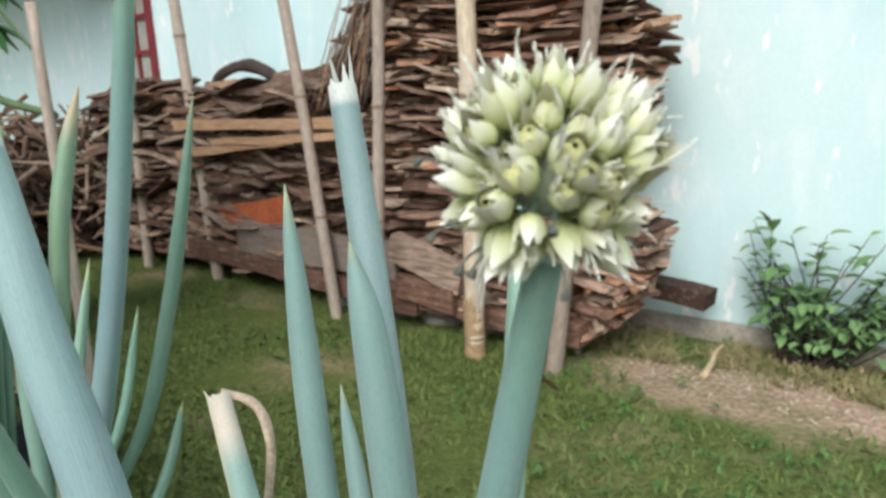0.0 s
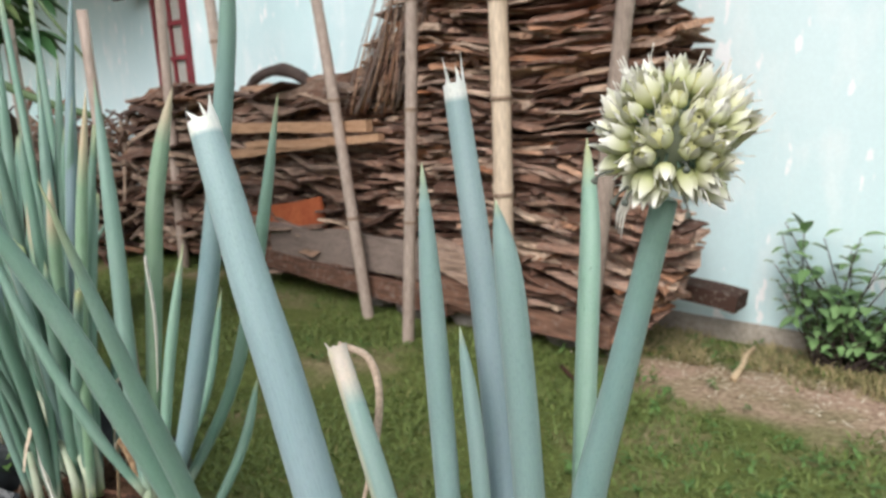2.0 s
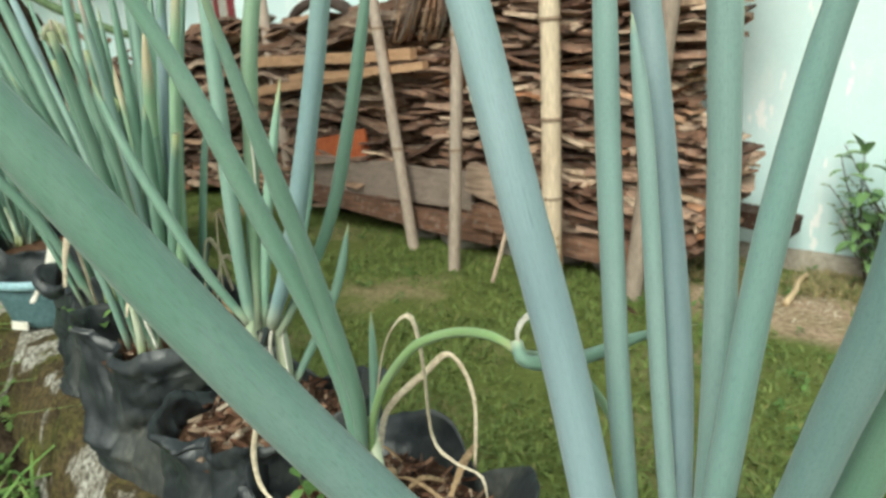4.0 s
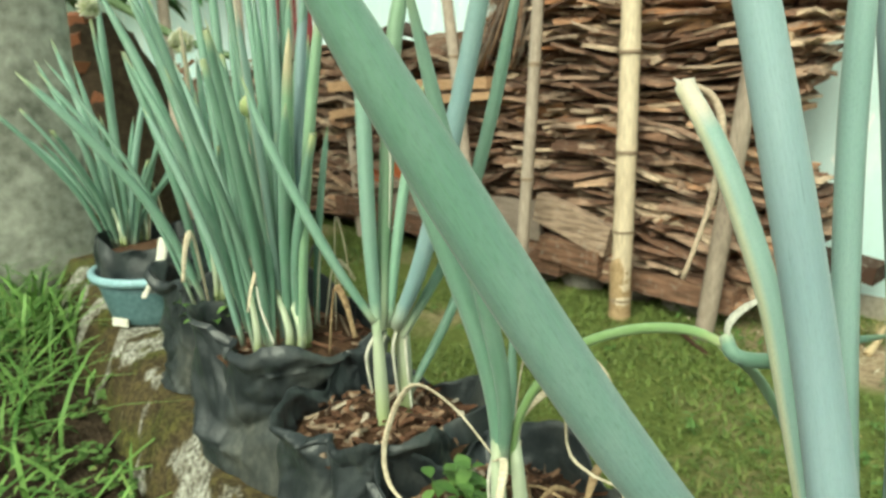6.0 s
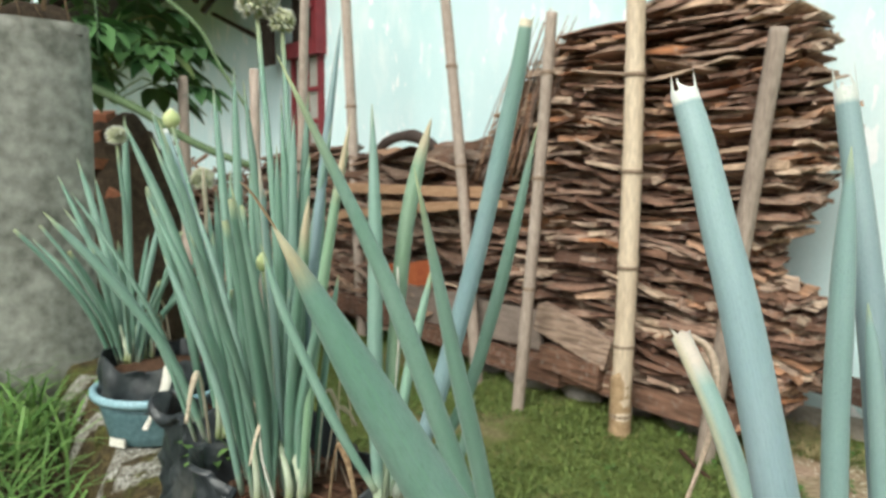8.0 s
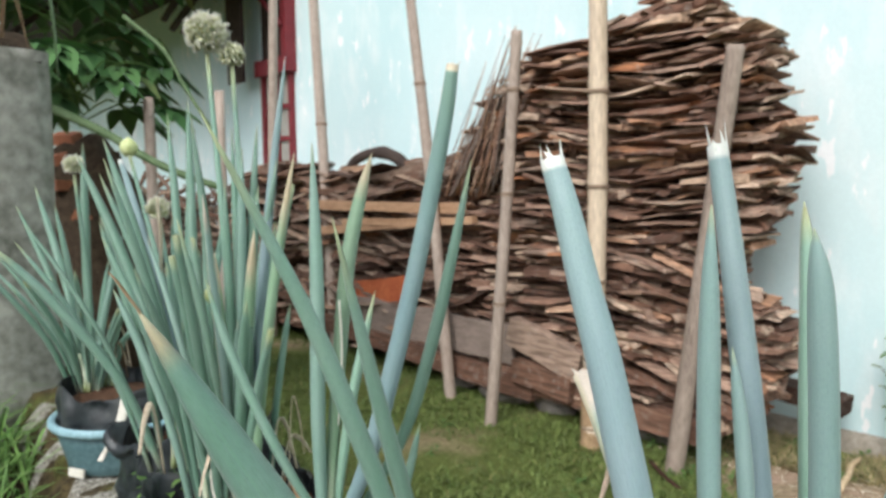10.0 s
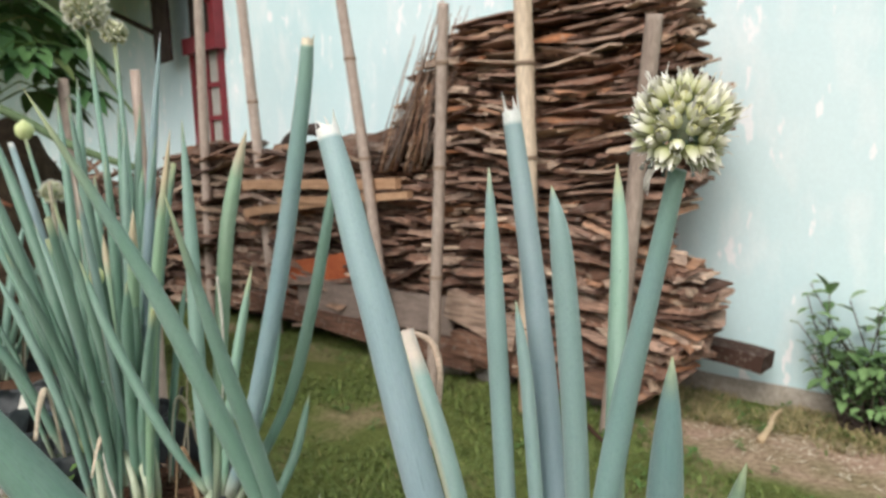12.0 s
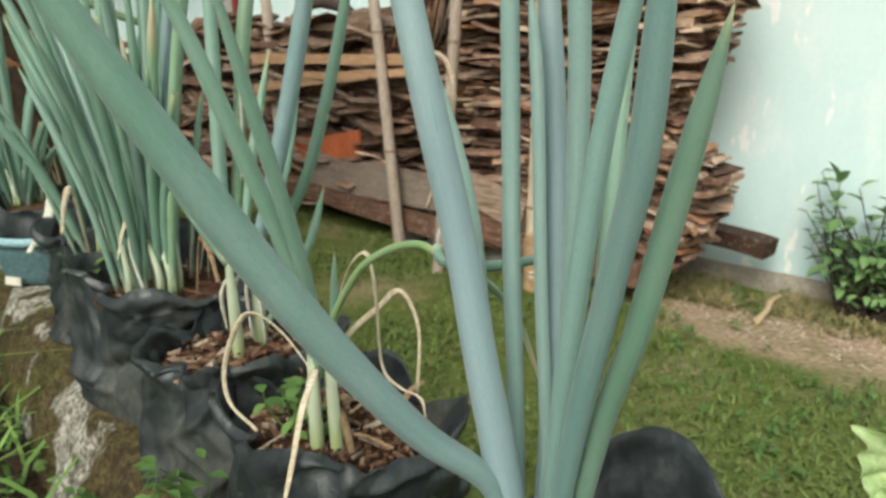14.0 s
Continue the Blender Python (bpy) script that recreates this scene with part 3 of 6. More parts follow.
# ---------------------------------------------------------------- poles before the woodpile
def pole(name, foot, top, r, mat, label, bow=(0, 0), nodes=(), grp="poles holding the woodpile"):
    ob = thing(name, label, "pole", foot, grp)
    mid = (Vector(foot) + Vector(top)) / 2 + Vector((bow[0], bow[1], 0))
    low = Vector(foot) - (Vector(top) - Vector(foot)).normalized() * 0.05
    bm = bmesh.new()
    ns = [s for s in nodes]

    def radius(s):
        swell = sum(0.10 * math.exp(-((s - q) / 0.008) ** 2) for q in ns)
        return r * (1.05 - 0.15 * s + swell + 0.03 * wob(s * 9, foot[0], 0, 1))

    path, _ = tube(bm, [low, mid, top], radius, n=70, sides=12, origin=foot)
    part("stem", bm, mat, ob)
    for q in ns:
        bm = bmesh.new()
        c = path[int(q * 70)] - Vector(foot)
        lathe(bm, [(r * 1.0, -0.012), (r * 1.13, -0.005), (r * 1.15, 0.004), (r * 1.0, 0.011)], c, 12)
        part("node_ring", bm, dark_node, ob, "dark ring of a bamboo node")
    return ob


pole("wooden_pole", (-5.64, 2.8, 0), (-5.42, 2.8, 3.1), 0.042, bamboo_mat, "thin grey weathered pole before the woodpile")
pole("wooden_pole", (-4.7, 2.86, 0), (-4.92, 2.86, 3.0), 0.042, bamboo_mat, "thin grey bamboo pole leaning a little", nodes=(0.3, 0.62))
pole("wooden_pole", (-3.16, 2.7, 0), (-3.56, 2.72, 2.75), 0.036, bamboo_mat, "slender leaning bamboo pole", (0.02, 0), (0.25, 0.5, 0.73))
pole("wooden_pole", (-2.63, 2.52, 0), (-2.50, 2.6, 2.18), 0.034, bamboo_mat, "upright bamboo pole cut off at the pile's top", (0.01, 0), (0.33, 0.6, 0.86))
post = pole("bamboo_post", (-2.03, 2.65, 0), (-2.02, 2.65, 2.7), 0.05, yellow_bamboo, "thick yellow bamboo post with dark node rings", (0.02, 0), (0.06, 0.19, 0.34, 0.51, 0.68, 0.85))
bm = bmesh.new()
tube(bm, [(0, 0, -0.03), (0.0, 0.002, 0.12), (0.002, 0, 0.3)], lambda s: 0.0575 + 0.004 * wob(s * 8, 2, 0, 1) - 0.003 * s, n=14, sides=14)
for v in bm.verts:
    if v.co.z > 0.2:
        v.co.z += 0.07 * wob(v.co.x * 30, v.co.y * 30, 3, 1)
part("bark_sheath", bm, brown_leaf, post, "brown sheath left on the foot of the post")
pole("wooden_pole", (-1.572, 2.68, 0), (-1.355, 2.74, 1.96), 0.043, grey_pole, "grey leaning post ending in the pile", (0.0, 0), ())


# ---------------------------------------------------------------- woodpile
def slab_mesh(name, seed, length, deep, thick, bend=0.03, mat=None):
    """One split piece: a bent, tapered slab with uneven faces."""
    rng = random.Random(seed)
    bm = bmesh.new()
    n = 3
    rows = []
    for i in range(n + 1):
        s = i / n
        x = (s - 0.5) * length
        w, h = deep * rng.uniform(0.6, 1.15), thick * rng.uniform(0.55, 1.3) * (rng.uniform(0.35, 0.9) if i in (0, n) else 1)
        dz = bend * length * math.sin(s * math.pi) * rng.uniform(-1, 1) + thick * rng.uniform(-0.25, 0.25)
        dy = rng.uniform(-0.012, 0.012)
        rows.append([bm.verts.new((x + rng.uniform(-0.02, 0.02), -w / 2 + dy, -h / 2 + dz)), bm.verts.new((x + rng.uniform(-0.02, 0.02), -w / 2 * rng.uniform(0.7, 1) + dy, h / 2 + dz)),
                     bm.verts.new((x, w / 2 + dy, h / 2 + dz)), bm.verts.new((x, w / 2 + dy, -h / 2 + dz))])
    for a, b in zip(rows, rows[1:]):
        for k in range(4):
            bm.faces.new((a[k], b[k], b[(k + 1) % 4], a[(k + 1) % 4]))
    bm.faces.new(rows[0])
    bm.faces.new(rows[-1][::-1])
    bmesh.ops.recalc_face_normals(bm, faces=bm.faces[:])
    return mesh_of(name, bm, mat or wood_mat)


def pile_front(x):
    return 2.9 + 0.12 * wob(x, 0, 8, 0.9)


def along(table, v):
    """The value at v between the pairs of a table."""
    for (va, a), (vb, b) in zip(table, table[1:]):
        if va <= v <= vb:
            return a + (b - a) * (v - va) / (vb - va)
    return table[-1][1]


# the uneven right-hand end of the tall stack (height, x), and its top (x, height)
PILE_END = [(0.0, -1.5), (0.25, -1.3), (0.46, -1.17), (0.62, -1.10), (0.74, -1.16), (0.84, -1.27), (0.91, -1.38), (1.06, -1.32), (1.15, -1.26), (1.3, -1.17),
            (1.5, -1.11), (1.6, -1.10), (1.7, -1.18), (1.85, -1.21), (2.02, -1.24), (2.1, -1.38), (2.22, -1.5), (2.3, -1.7), (2.36, -1.85)]
PILE_TOP = [(-3.4, 1.5), (-3.28, 1.6), (-3.15, 1.82), (-2.95, 2.06), (-2.77, 2.15), (-2.3, 2.13), (-2.1, 2.21), (-1.95, 2.28), (-1.78, 2.31), (-1.5, 2.23), (-1.37, 2.08), (-1.0, 2.0)]


def pile_right(z):
    return along(PILE_END, z)


def pile_top(x):
    return along(PILE_TOP, x) if x > -3.4 else 1.5 + 0.06 * wob(x, 3, 3, 1.1)


def make_woodpile():
    pile = thing("woodpile", "tall rough stack of split brown firewood against the wall", "woodpile", (-3.0, 3.0, 0))
    o = pile.location
    # dark boxes added inside the stack, so that no light shows between logs
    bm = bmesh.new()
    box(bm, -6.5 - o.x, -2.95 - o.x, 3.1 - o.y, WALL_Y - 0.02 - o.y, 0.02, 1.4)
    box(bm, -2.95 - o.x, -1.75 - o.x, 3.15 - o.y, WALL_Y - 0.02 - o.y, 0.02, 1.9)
    part("pile_backing", bm, dark_wood, pile, "dark backing boxes inside the stack that keep light out", smooth=False)
    rng = random.Random(5)
    kinds = [slab_mesh("split_log", 100 + i, L, rng.uniform(0.16, 0.3), T, 0.02 if T > 0.03 else 0.035)
             for i, (L, T) in enumerate([(0.25, 0.022), (0.32, 0.016), (0.4, 0.023), (0.5, 0.017), (0.22, 0.028), (0.3, 0.034), (0.38, 0.014), (0.28, 0.012), (0.52, 0.016), (0.16, 0.036), (0.34, 0.021), (0.2, 0.018), (0.14, 0.024), (0.17, 0.015)])]
    old = [slab_mesh("old_log", 300 + i, L, rng.uniform(0.16, 0.3), T, 0.06, old_wood_mat)
           for i, (L, T) in enumerate([(0.4, 0.04), (0.55, 0.03), (0.7, 0.05), (0.9, 0.04), (0.5, 0.06), (1.1, 0.035)])]
    z = 0.16
    count = 0
    rest = []
    while z < 2.36:
        step = rng.uniform(0.011, 0.017)
        x = -6.5 + rng.uniform(0, 0.3)
        while x < -1.05:
            me = rng.choice(old if x < -3.6 - 0.5 * rng.random() and z > 0.3 else kinds)
            L = me.vertices[-1].co.x - me.vertices[0].co.x
            cx = x + L / 2
            end = pile_right(z) - 0.06 + rng.uniform(-0.06, 0.03)
            if cx + L / 2 > end and cx - L / 2 < end - 0.05:
                me = rng.choice((kinds[4], kinds[9], kinds[11], kinds[12], kinds[13], kinds[0]))
                L = me.vertices[-1].co.x - me.vertices[0].co.x
                cx = end + rng.uniform(-0.03, 0.02) - L / 2
            if z < min(pile_top(cx - 0.4 * L), pile_top(cx), pile_top(cx + 0.3 * L)) + rng.uniform(-0.03, 0.03) and cx + L / 2 < end + 0.03:
                tilt = rng.gauss(0, 5) + 13 * wob(cx, z, 4, 1.5) + (5 if cx > -2.2 and z > 1.5 else 0) * (cx + 2.2)
                if cx > -2.1 and z < 1.05:
                    tilt += 5
                m = pose(cx - o.x, pile_front(cx) + 0.09 + rng.uniform(-0.06, 0.06) - o.y, z, rng.gauss(0, 9), tilt if cx > -2.1 and z < 1.05 else -tilt, rng.gauss(0, 9))
                if cx > -3.0 and count < 295 and rng.random() < 0.32 and me in kinds:
                    shared("split_log", me, pile, m)
                    count += 1
                else:
                    rest.append((me, m))
                if cx > -2.3 and me in kinds:
                    deep = rng.uniform(0.15, 0.38)
                    rest.append((me, pose(-1.15 * deep, deep, 0) @ m))
            x += L * rng.uniform(0.8, 1.05)
        z += step
    for some, mat, label in ((kinds, wood_mat, "close layers of thin split wood"), (old, old_wood_mat, "greyed old bark and branches")):
        verts, faces = [], []
        for me, m in rest:
            if me in some:
                b = len(verts)
                verts += [(m @ v.co)[:] for v in me.vertices]
                faces += [[b + i for i in p.vertices] for p in me.polygons]
        me = bpy.data.meshes.new("stacked_wood")
        me.from_pydata(verts, [], faces)
        me.materials.append(mat)
        ob = new("stacked_wood", me)
        ob.parent = pile
        tagged(ob, label, kind="stuff")
    # splayed strips of bark at the step of the stack
    for i in range(150):
        s = rng.random() ** 1.3
        foot = Vector((-3.34 + 0.5 * s + rng.uniform(-0.03, 0.03), 2.86 + rng.uniform(-0.06, 0.16), 1.28 + 0.2 * s * rng.random()))
        h = rng.uniform(0.35, 1.05) * (1 - 0.25 * s)
        tip = foot + Vector(((0.58 - 0.3 * s + rng.gauss(0, 0.07)) * h, rng.uniform(-0.04, 0.1), h))
        b = bmesh.new()
        thick = rng.uniform(0.006, 0.014)
        tube(b, [foot - o, (foot + tip) / 2 - o + Vector((rng.uniform(-0.03, 0.03), rng.uniform(-0.02, 0.02), 0)), tip - o], lambda q: thick * (1.1 - 0.8 * q), n=5, sides=5, flat=0.5)
        part("bark_strip", b, rng.choice((wood_mat, wood_mat, split_mat, bark_board)), pile)
    # boards and beams low in the stack
    def board(name, x0, z0, x1, z1, h, d, y, mat, label, th=0.05):
        L = math.hypot(x1 - x0, z1 - z0)
        b = bmesh.new()
        box(b, 0, L, -d, 0, -h / 2, h / 2)
        bmesh.ops.subdivide_edges(b, edges=[e for e in b.edges if e.calc_length() > 0.5 * L], cuts=7)
        for v in b.verts:
            v.co += Vector((0, 0.01 * wob(v.co.x, v.co.z, 2, 3), 0.02 * wob(v.co.x, v.co.z, x0, 2.5)))
        bmesh.ops.transform(b, matrix=pose(x0 - o.x, y - o.y, z0, 0, -math.degrees(math.atan2(z1 - z0, x1 - x0)), 0), verts=b.verts[:])
        part(name, b, mat, pile, label, smooth=False)

    board("grey_board", -4.3, 0.40, -2.72, 0.40, 0.24, 0.03, 2.83, bark_board, "smooth grey-brown board leaning low")
    board("base_beam", -4.95, 0.27, -2.55, 0.16, 0.13, 0.1, 2.88, wood_mat, "long rough beam under the stack")
    board("base_beam", -6.4, 0.22, -4.6, 0.2, 0.14, 0.1, 2.95, wood_mat, "")
    board("base_beam", -2.9, 0.2, -1.5, 0.16, 0.12, 0.2, 3.0, wood_mat, "")
    board("end_plank", -1.75, 0.37, -1.045, 0.285, 0.085, 0.16, 3.40, old_wood_mat, "long dark plank end sticking out by the wall")
    board("thick_slab", -2.72, 0.5, -2.2, 0.36, 0.17, 0.08, 2.84, wood_mat, "thick curved bark slab")
    board("thick_slab", -2.68, 0.27, -2.25, 0.24, 0.14, 0.08, 2.83, wood_mat, "")
    board("pale_split", -4.9, 1.2, -3.1, 1.22, 0.07, 0.05, 2.80, split_mat, "long pale freshly split strip")
    board("pale_split", -4.9, 0.98, -3.5, 1.12, 0.06, 0.05, 2.80, split_mat, "")
    board("pale_split", -4.4, 1.08, -3.0, 1.14, 0.05, 0.05, 2.79, split_mat, "")
    board("orange_sheet", -4.55, 0.46, -3.72, 0.62, 0.24, 0.02, 2.86, orange_mat, "bent orange bark sheet")
    b = bmesh.new()
    tube(b, [(-4.8 - o.x, 0.05, 1.44), (-4.6 - o.x, 0.03, 1.56), (-4.35 - o.x, 0.05, 1.61), (-4.15 - o.x, 0.08, 1.56), (-3.9 - o.x, 0.05, 1.44)], lambda s: 0.045 * (1 + 0.3 * wob(s * 6, 1, 1, 1)), n=16, sides=6, flat=0.7)
    part("bent_bark", b, dark_wood, pile, "arched strip of black bark on top")


make_woodpile()


def make_brush():
    heap = thing("brushwood_heap", "dark heap of old branches and leaves beyond the stack", "brushwood", (-7.6, 2.9, 0))
    rng = random.Random(77)
    o = heap.location
    bm = bmesh.new()
    for i in range(1100):
        x, y = rng.uniform(-9.2, -6.45), rng.uniform(0.9, 3.45)
        z = rng.uniform(0.03, 1.3) * (1 - 0.25 * abs(x + 7.6) / 1.6)
        d = Vector((rng.gauss(0, 1), rng.gauss(0, 0.4), rng.gauss(0, 0.35))).normalized() * rng.uniform(0.2, 0.6)
        c = Vector((x, y, z)) - o
        tube(bm, [c - d, c + Vector((0, 0, rng.uniform(-0.05, 0.05))), c + d], lambda s: 0.022 * (1.1 - 0.6 * s), n=3, sides=5)
    for v in bm.verts:
        v.co.z = max(v.co.z, 0.0)
    part("branches", bm, old_wood_mat, heap)
    heap["kind"] = "stuff"


make_brush()


# ---------------------------------------------------------------- grow bags and the pail
def film_mesh(rings):
    """Closed rings of points joined into one thin skin."""
    bm = bmesh.new()
    vs = [[bm.verts.new(p) for p in ring] for ring in rings]
    for a, b in zip(vs, vs[1:]):
        for j in range(len(a)):
            bm.faces.new((a[j], a[(j + 1) % len(a)], b[(j + 1) % len(a)], b[j]))
    return bm


def crease_field(rng, around, high, count):
    """Sharp folds in thin film: short straight ridges and valleys over the unrolled skin."""
    lines = []
    for i in range(count):
        big = i < count // 4
        a = rng.uniform(0.1, 1.5) * rng.choice((-1, 1)) if big else rng.gauss(1.1, 0.6) * rng.choice((-1, 1))
        lines.append((rng.uniform(0, around), rng.uniform(-0.1 * high, 1.05 * high), math.cos(a), math.sin(a), rng.uniform(0.04, 0.12) if big else rng.uniform(0.012, 0.045),
                      rng.uniform(0.010, 0.022) if big else rng.uniform(0.003, 0.008), rng.choice((-1, 1, 1)) * rng.uniform(0.4, 0.85)))

    def depth(u, h):
        d = 0.0
        for cu, ch, dx, dy, half, w, k in lines:
            x, y = (u - cu + around / 2) % around - around / 2, h - ch
            along, off = abs(x * dx + y * dy) / half, abs(y * dx - x * dy) / w
            if along < 1 and off < 1:
                d += k * w * (1 - off) ** 1.4 * (1 - along * along)
        return d
    return depth


def grow_bag(cx, cy, rx, ry, z0, z1, soil_z, seed, label, chips=60, tip=0.0, peak=0.0, cuff=(3.4, 5.2), corner=4.15):
    bag = thing("grow_bag", label, "plant pot", (cx, cy, z0), "pots on the ledge")
    rng = random.Random(seed)
    sides, n = 200, 44
    H = z1 - z0
    around = 2 * math.pi * (rx + ry) / 2
    depth = crease_field(rng, around, H, 105)

    def skin(a, s, off=0.0, drop=0.0):
        """A point of the bag at the angle a and the share s of its height."""
        u, v = math.cos(a), math.sin(a)
        h = H * s - drop
        turn = a - corner + 0.25 * wob(u, v, seed, 1.2)
        square = 1 + 0.075 * math.cos(4 * turn) + 0.03 * math.cos(3 * a + 2 * seed)
        lump = 0.05 * wob(u * 1.2, v * 1.2, h * 8 + seed, 1.5) + 0.025 * wob(u * 2.5, v * 2.5, h * 22 + seed, 1.5)
        foot = 0.05 * (1 - s) ** 2 - 0.03 * s * s
        lip = max(0, (s - 0.72) / 0.28) ** 2
        k = square + lump + foot + lip * (0.2 * wob(u * 1.3, v * 1.3, seed * 3.1, 1.4) + 0.05 * math.cos(4 * turn))
        r = off + depth(a * around / (2 * math.pi), h)
        sag = (0.5 + 0.5 * math.cos(4 * turn)) ** 1.7 - 0.35
        rise = s * s * (0.022 * sag + 0.016 * wob(u * 1.2, v * 1.2, seed * 2, 1.5) + tip * u + peak * max(0, math.cos(a - 1.6)) ** 3) + lip * (0.004 * wob(u * 5, v * 5, seed, 1.3) + 0.0012 * wob(u * 13, v * 13, seed, 1.3))
        return ((rx * k + r) * u, (ry * k + r) * v, h + rise)

    angles = [2 * math.pi * j / sides for j in range(sides)]
    rings = [[skin(a, k / n) for a in angles] for k in range(n + 1)]
    inner = max(0.2, (soil_z - 0.03 - z0) / H)
    rings += [[skin(a, 1 - (1 - inner) * k / 8, -0.0012 - 0.0006 * k) for a in angles] for k in range(9)]
    part("bag", film_mesh(rings), bag_mat, bag)
    # a flap of the edge turned down over one side
    m = 110
    bm = bmesh.new()
    rows = []
    for k in range(10):
        q = k / 9
        row = []
        for j in range(m + 1):
            a = cuff[0] + (cuff[1] - cuff[0]) * j / m
            deep = (0.012 + 0.03 * max(0, wob(a * 1.7, seed, 3, 1.0) + 0.35)) * math.sin(math.pi * j / m) ** 0.5
            row.append(bm.verts.new(skin(a, 1.0, 0.0012 + 0.007 * math.sin(math.pi * min(1, q * 1.2)) ** 0.7 + 0.004 * wob(a * 7, q * 2, seed, 1.0) * q, deep * q)))
        rows.append(row)
    for a, b in zip(rows, rows[1:]):
        for j in range(m):
            bm.faces.new((a[j], a[j + 1], b[j + 1], b[j]))
    part("cuff", bm, bag_mat, bag, "crumpled edge turned down")
    bm = bmesh.new()
    centre = bm.verts.new((0, 0, soil_z - z0 + 0.008))
    discs = []
    for k in range(1, 9):
        row = []
        for j in range(40):
            a = 2 * math.pi * j / 40
            r = k / 8 * 0.88
            x, y = rx * r * math.cos(a), ry * r * math.sin(a)
            row.append(bm.verts.new((x, y, soil_z - z0 + 0.01 * wob(x, y, seed, 30) + 0.006 * wob(x, y, seed, 80) - 0.012 * (k / 8) ** 2)))
        discs.append(row)
    for j in range(40):
        bm.faces.new((centre, discs[0][j], discs[0][(j + 1) % 40]))
    for a, b in zip(discs, discs[1:]):
        for j in range(40):
            bm.faces.new((a[j], b[j], b[(j + 1) % 40], a[(j + 1) % 40]))
    part("soil", bm, soil_mat, bag, "dark crumbly compost")
    kinds = []
    for i in range(9):
        b = bmesh.new()
        L, w = (rng.uniform(0.005, 0.014), rng.uniform(0.0016, 0.0042)) if i < 6 else (rng.uniform(0.018, 0.034), rng.uniform(0.0013, 0.0028))
        vs = box(b, -L / 2, L / 2, -w / 2, w / 2, -0.0015, 0.0015)
        for v in vs:
            v.co += Vector((rng.uniform(-1, 1) * 0.2 * L, rng.uniform(-1, 1) * 0.3 * w, rng.uniform(-0.001, 0.002)))
        kinds.append(mesh_of("bark_chip", b, chip_mat))
    for i in range(chips):
        a, r = rng.uniform(0, 2 * math.pi), 0.78 * math.sqrt(rng.random())
        shared("bark_chip", rng.choice(kinds), bag, pose(rx * r * math.cos(a), ry * r * math.sin(a), soil_z - z0 + 0.006 - 0.012 * r * r, rng.gauss(0, 18), rng.gauss(0, 18), rng.uniform(0, 360)))
    return bag


grow_bag(0.066, -0.058, 0.116, 0.118, LEDGE_Z, 0.972, 0.95, 3, "black plastic grow bag under the flowering onion", peak=0.046, corner=1.6)
grow_bag(-0.213, -0.008, 0.102, 0.088, LEDGE_Z, 0.984, 0.968, 7, "black plastic grow bag littered with dry leaves", 280, corner=3.7, cuff=(3.9, 5.6))
grow_bag(-0.403, 0.008, 0.1, 0.098, LEDGE_Z, 0.994, 0.975, 11, "black plastic grow bag with bark mulch", 220, cuff=(4.6, 6.0))
grow_bag(-0.608, 0.028, 0.11, 0.105, LEDGE_Z, 1.028, 1.002, 16, "wide crumpled black grow bag full of spring onions", tip=-0.012, cuff=(4.3, 6.6), corner=4.05)
grow_bag(-0.872, 0.075, 0.095, 0.1, LEDGE_Z, 1.03, 1.0, 21, "upright crumpled black grow bag", 30)


def make_pail():
    pail = thing("pail", "shallow faded blue plastic pail lined with black plastic", "bucket", (-1.262, 0.1, LEDGE_Z + 0.002), "pots on the ledge")
    bm = bmesh.new()
    lathe(bm, [(0.001, 0.0), (0.094, 0.0), (0.1, 0.004), (0.103, 0.02), (0.111, 0.05), (0.122, 0.092), (0.118, 0.092), (0.108, 0.05)], (0, 0, 0), 48)
    part("body", bm, pail_mat, pail)
    bm = bmesh.new()
    lathe(bm, [(0.120, 0.082), (0.128, 0.081), (0.131, 0.087), (0.130, 0.094), (0.124, 0.097), (0.118, 0.094)], (0, 0, 0), 48)
    part("rim", bm, pail_rim_mat, pail, "pale blue rolled rim")
    rng = random.Random(44)
    depth = crease_field(rng, 0.72, 0.1, 60)
    rings = []
    for k in range(30):
        q = k / 29
        r, z = (0.113 - 0.012 * q, 0.07 + 0.085 * q / 0.7) if q < 0.7 else (0.1046 - 0.03 * (q - 0.7), 0.155 - 0.16 * (q - 0.7))
        ring = []
        for j in range(120):
            a = 2 * math.pi * j / 120
            u, v = math.cos(a), math.sin(a)
            rr = r + depth(a * 0.115, z - 0.06) + 0.016 * wob(u * 1.8, v * 1.8, z * 16, 1.2) * min(1, q * 4)
            ring.append((rr * u, rr * v, z + min(1, q * 2) * (0.02 * wob(u * 1.3, v * 1.3, 4, 1.3) + 0.007 * wob(u * 4, v * 4, 9, 1.3))))
        rings.append(ring)
    part("liner", film_mesh(rings), bag_mat, pail, "crumpled black plastic liner standing over the rim")
    bm = bmesh.new()
    lathe(bm, [(0.0005, 0.135), (0.05, 0.132), (0.098, 0.122)], (0, 0, 0), 30)
    part("soil", bm, soil_mat, pail)
    bm = bmesh.new()
    box(bm, -0.022, 0.014, -0.004, 0.0, 0.002, 0.017, pose(0.046, -0.098, 0, -8, 0, 26))
    part("label_strip", bm, papery, pail, "torn white label at the foot", smooth=False)


make_pail()


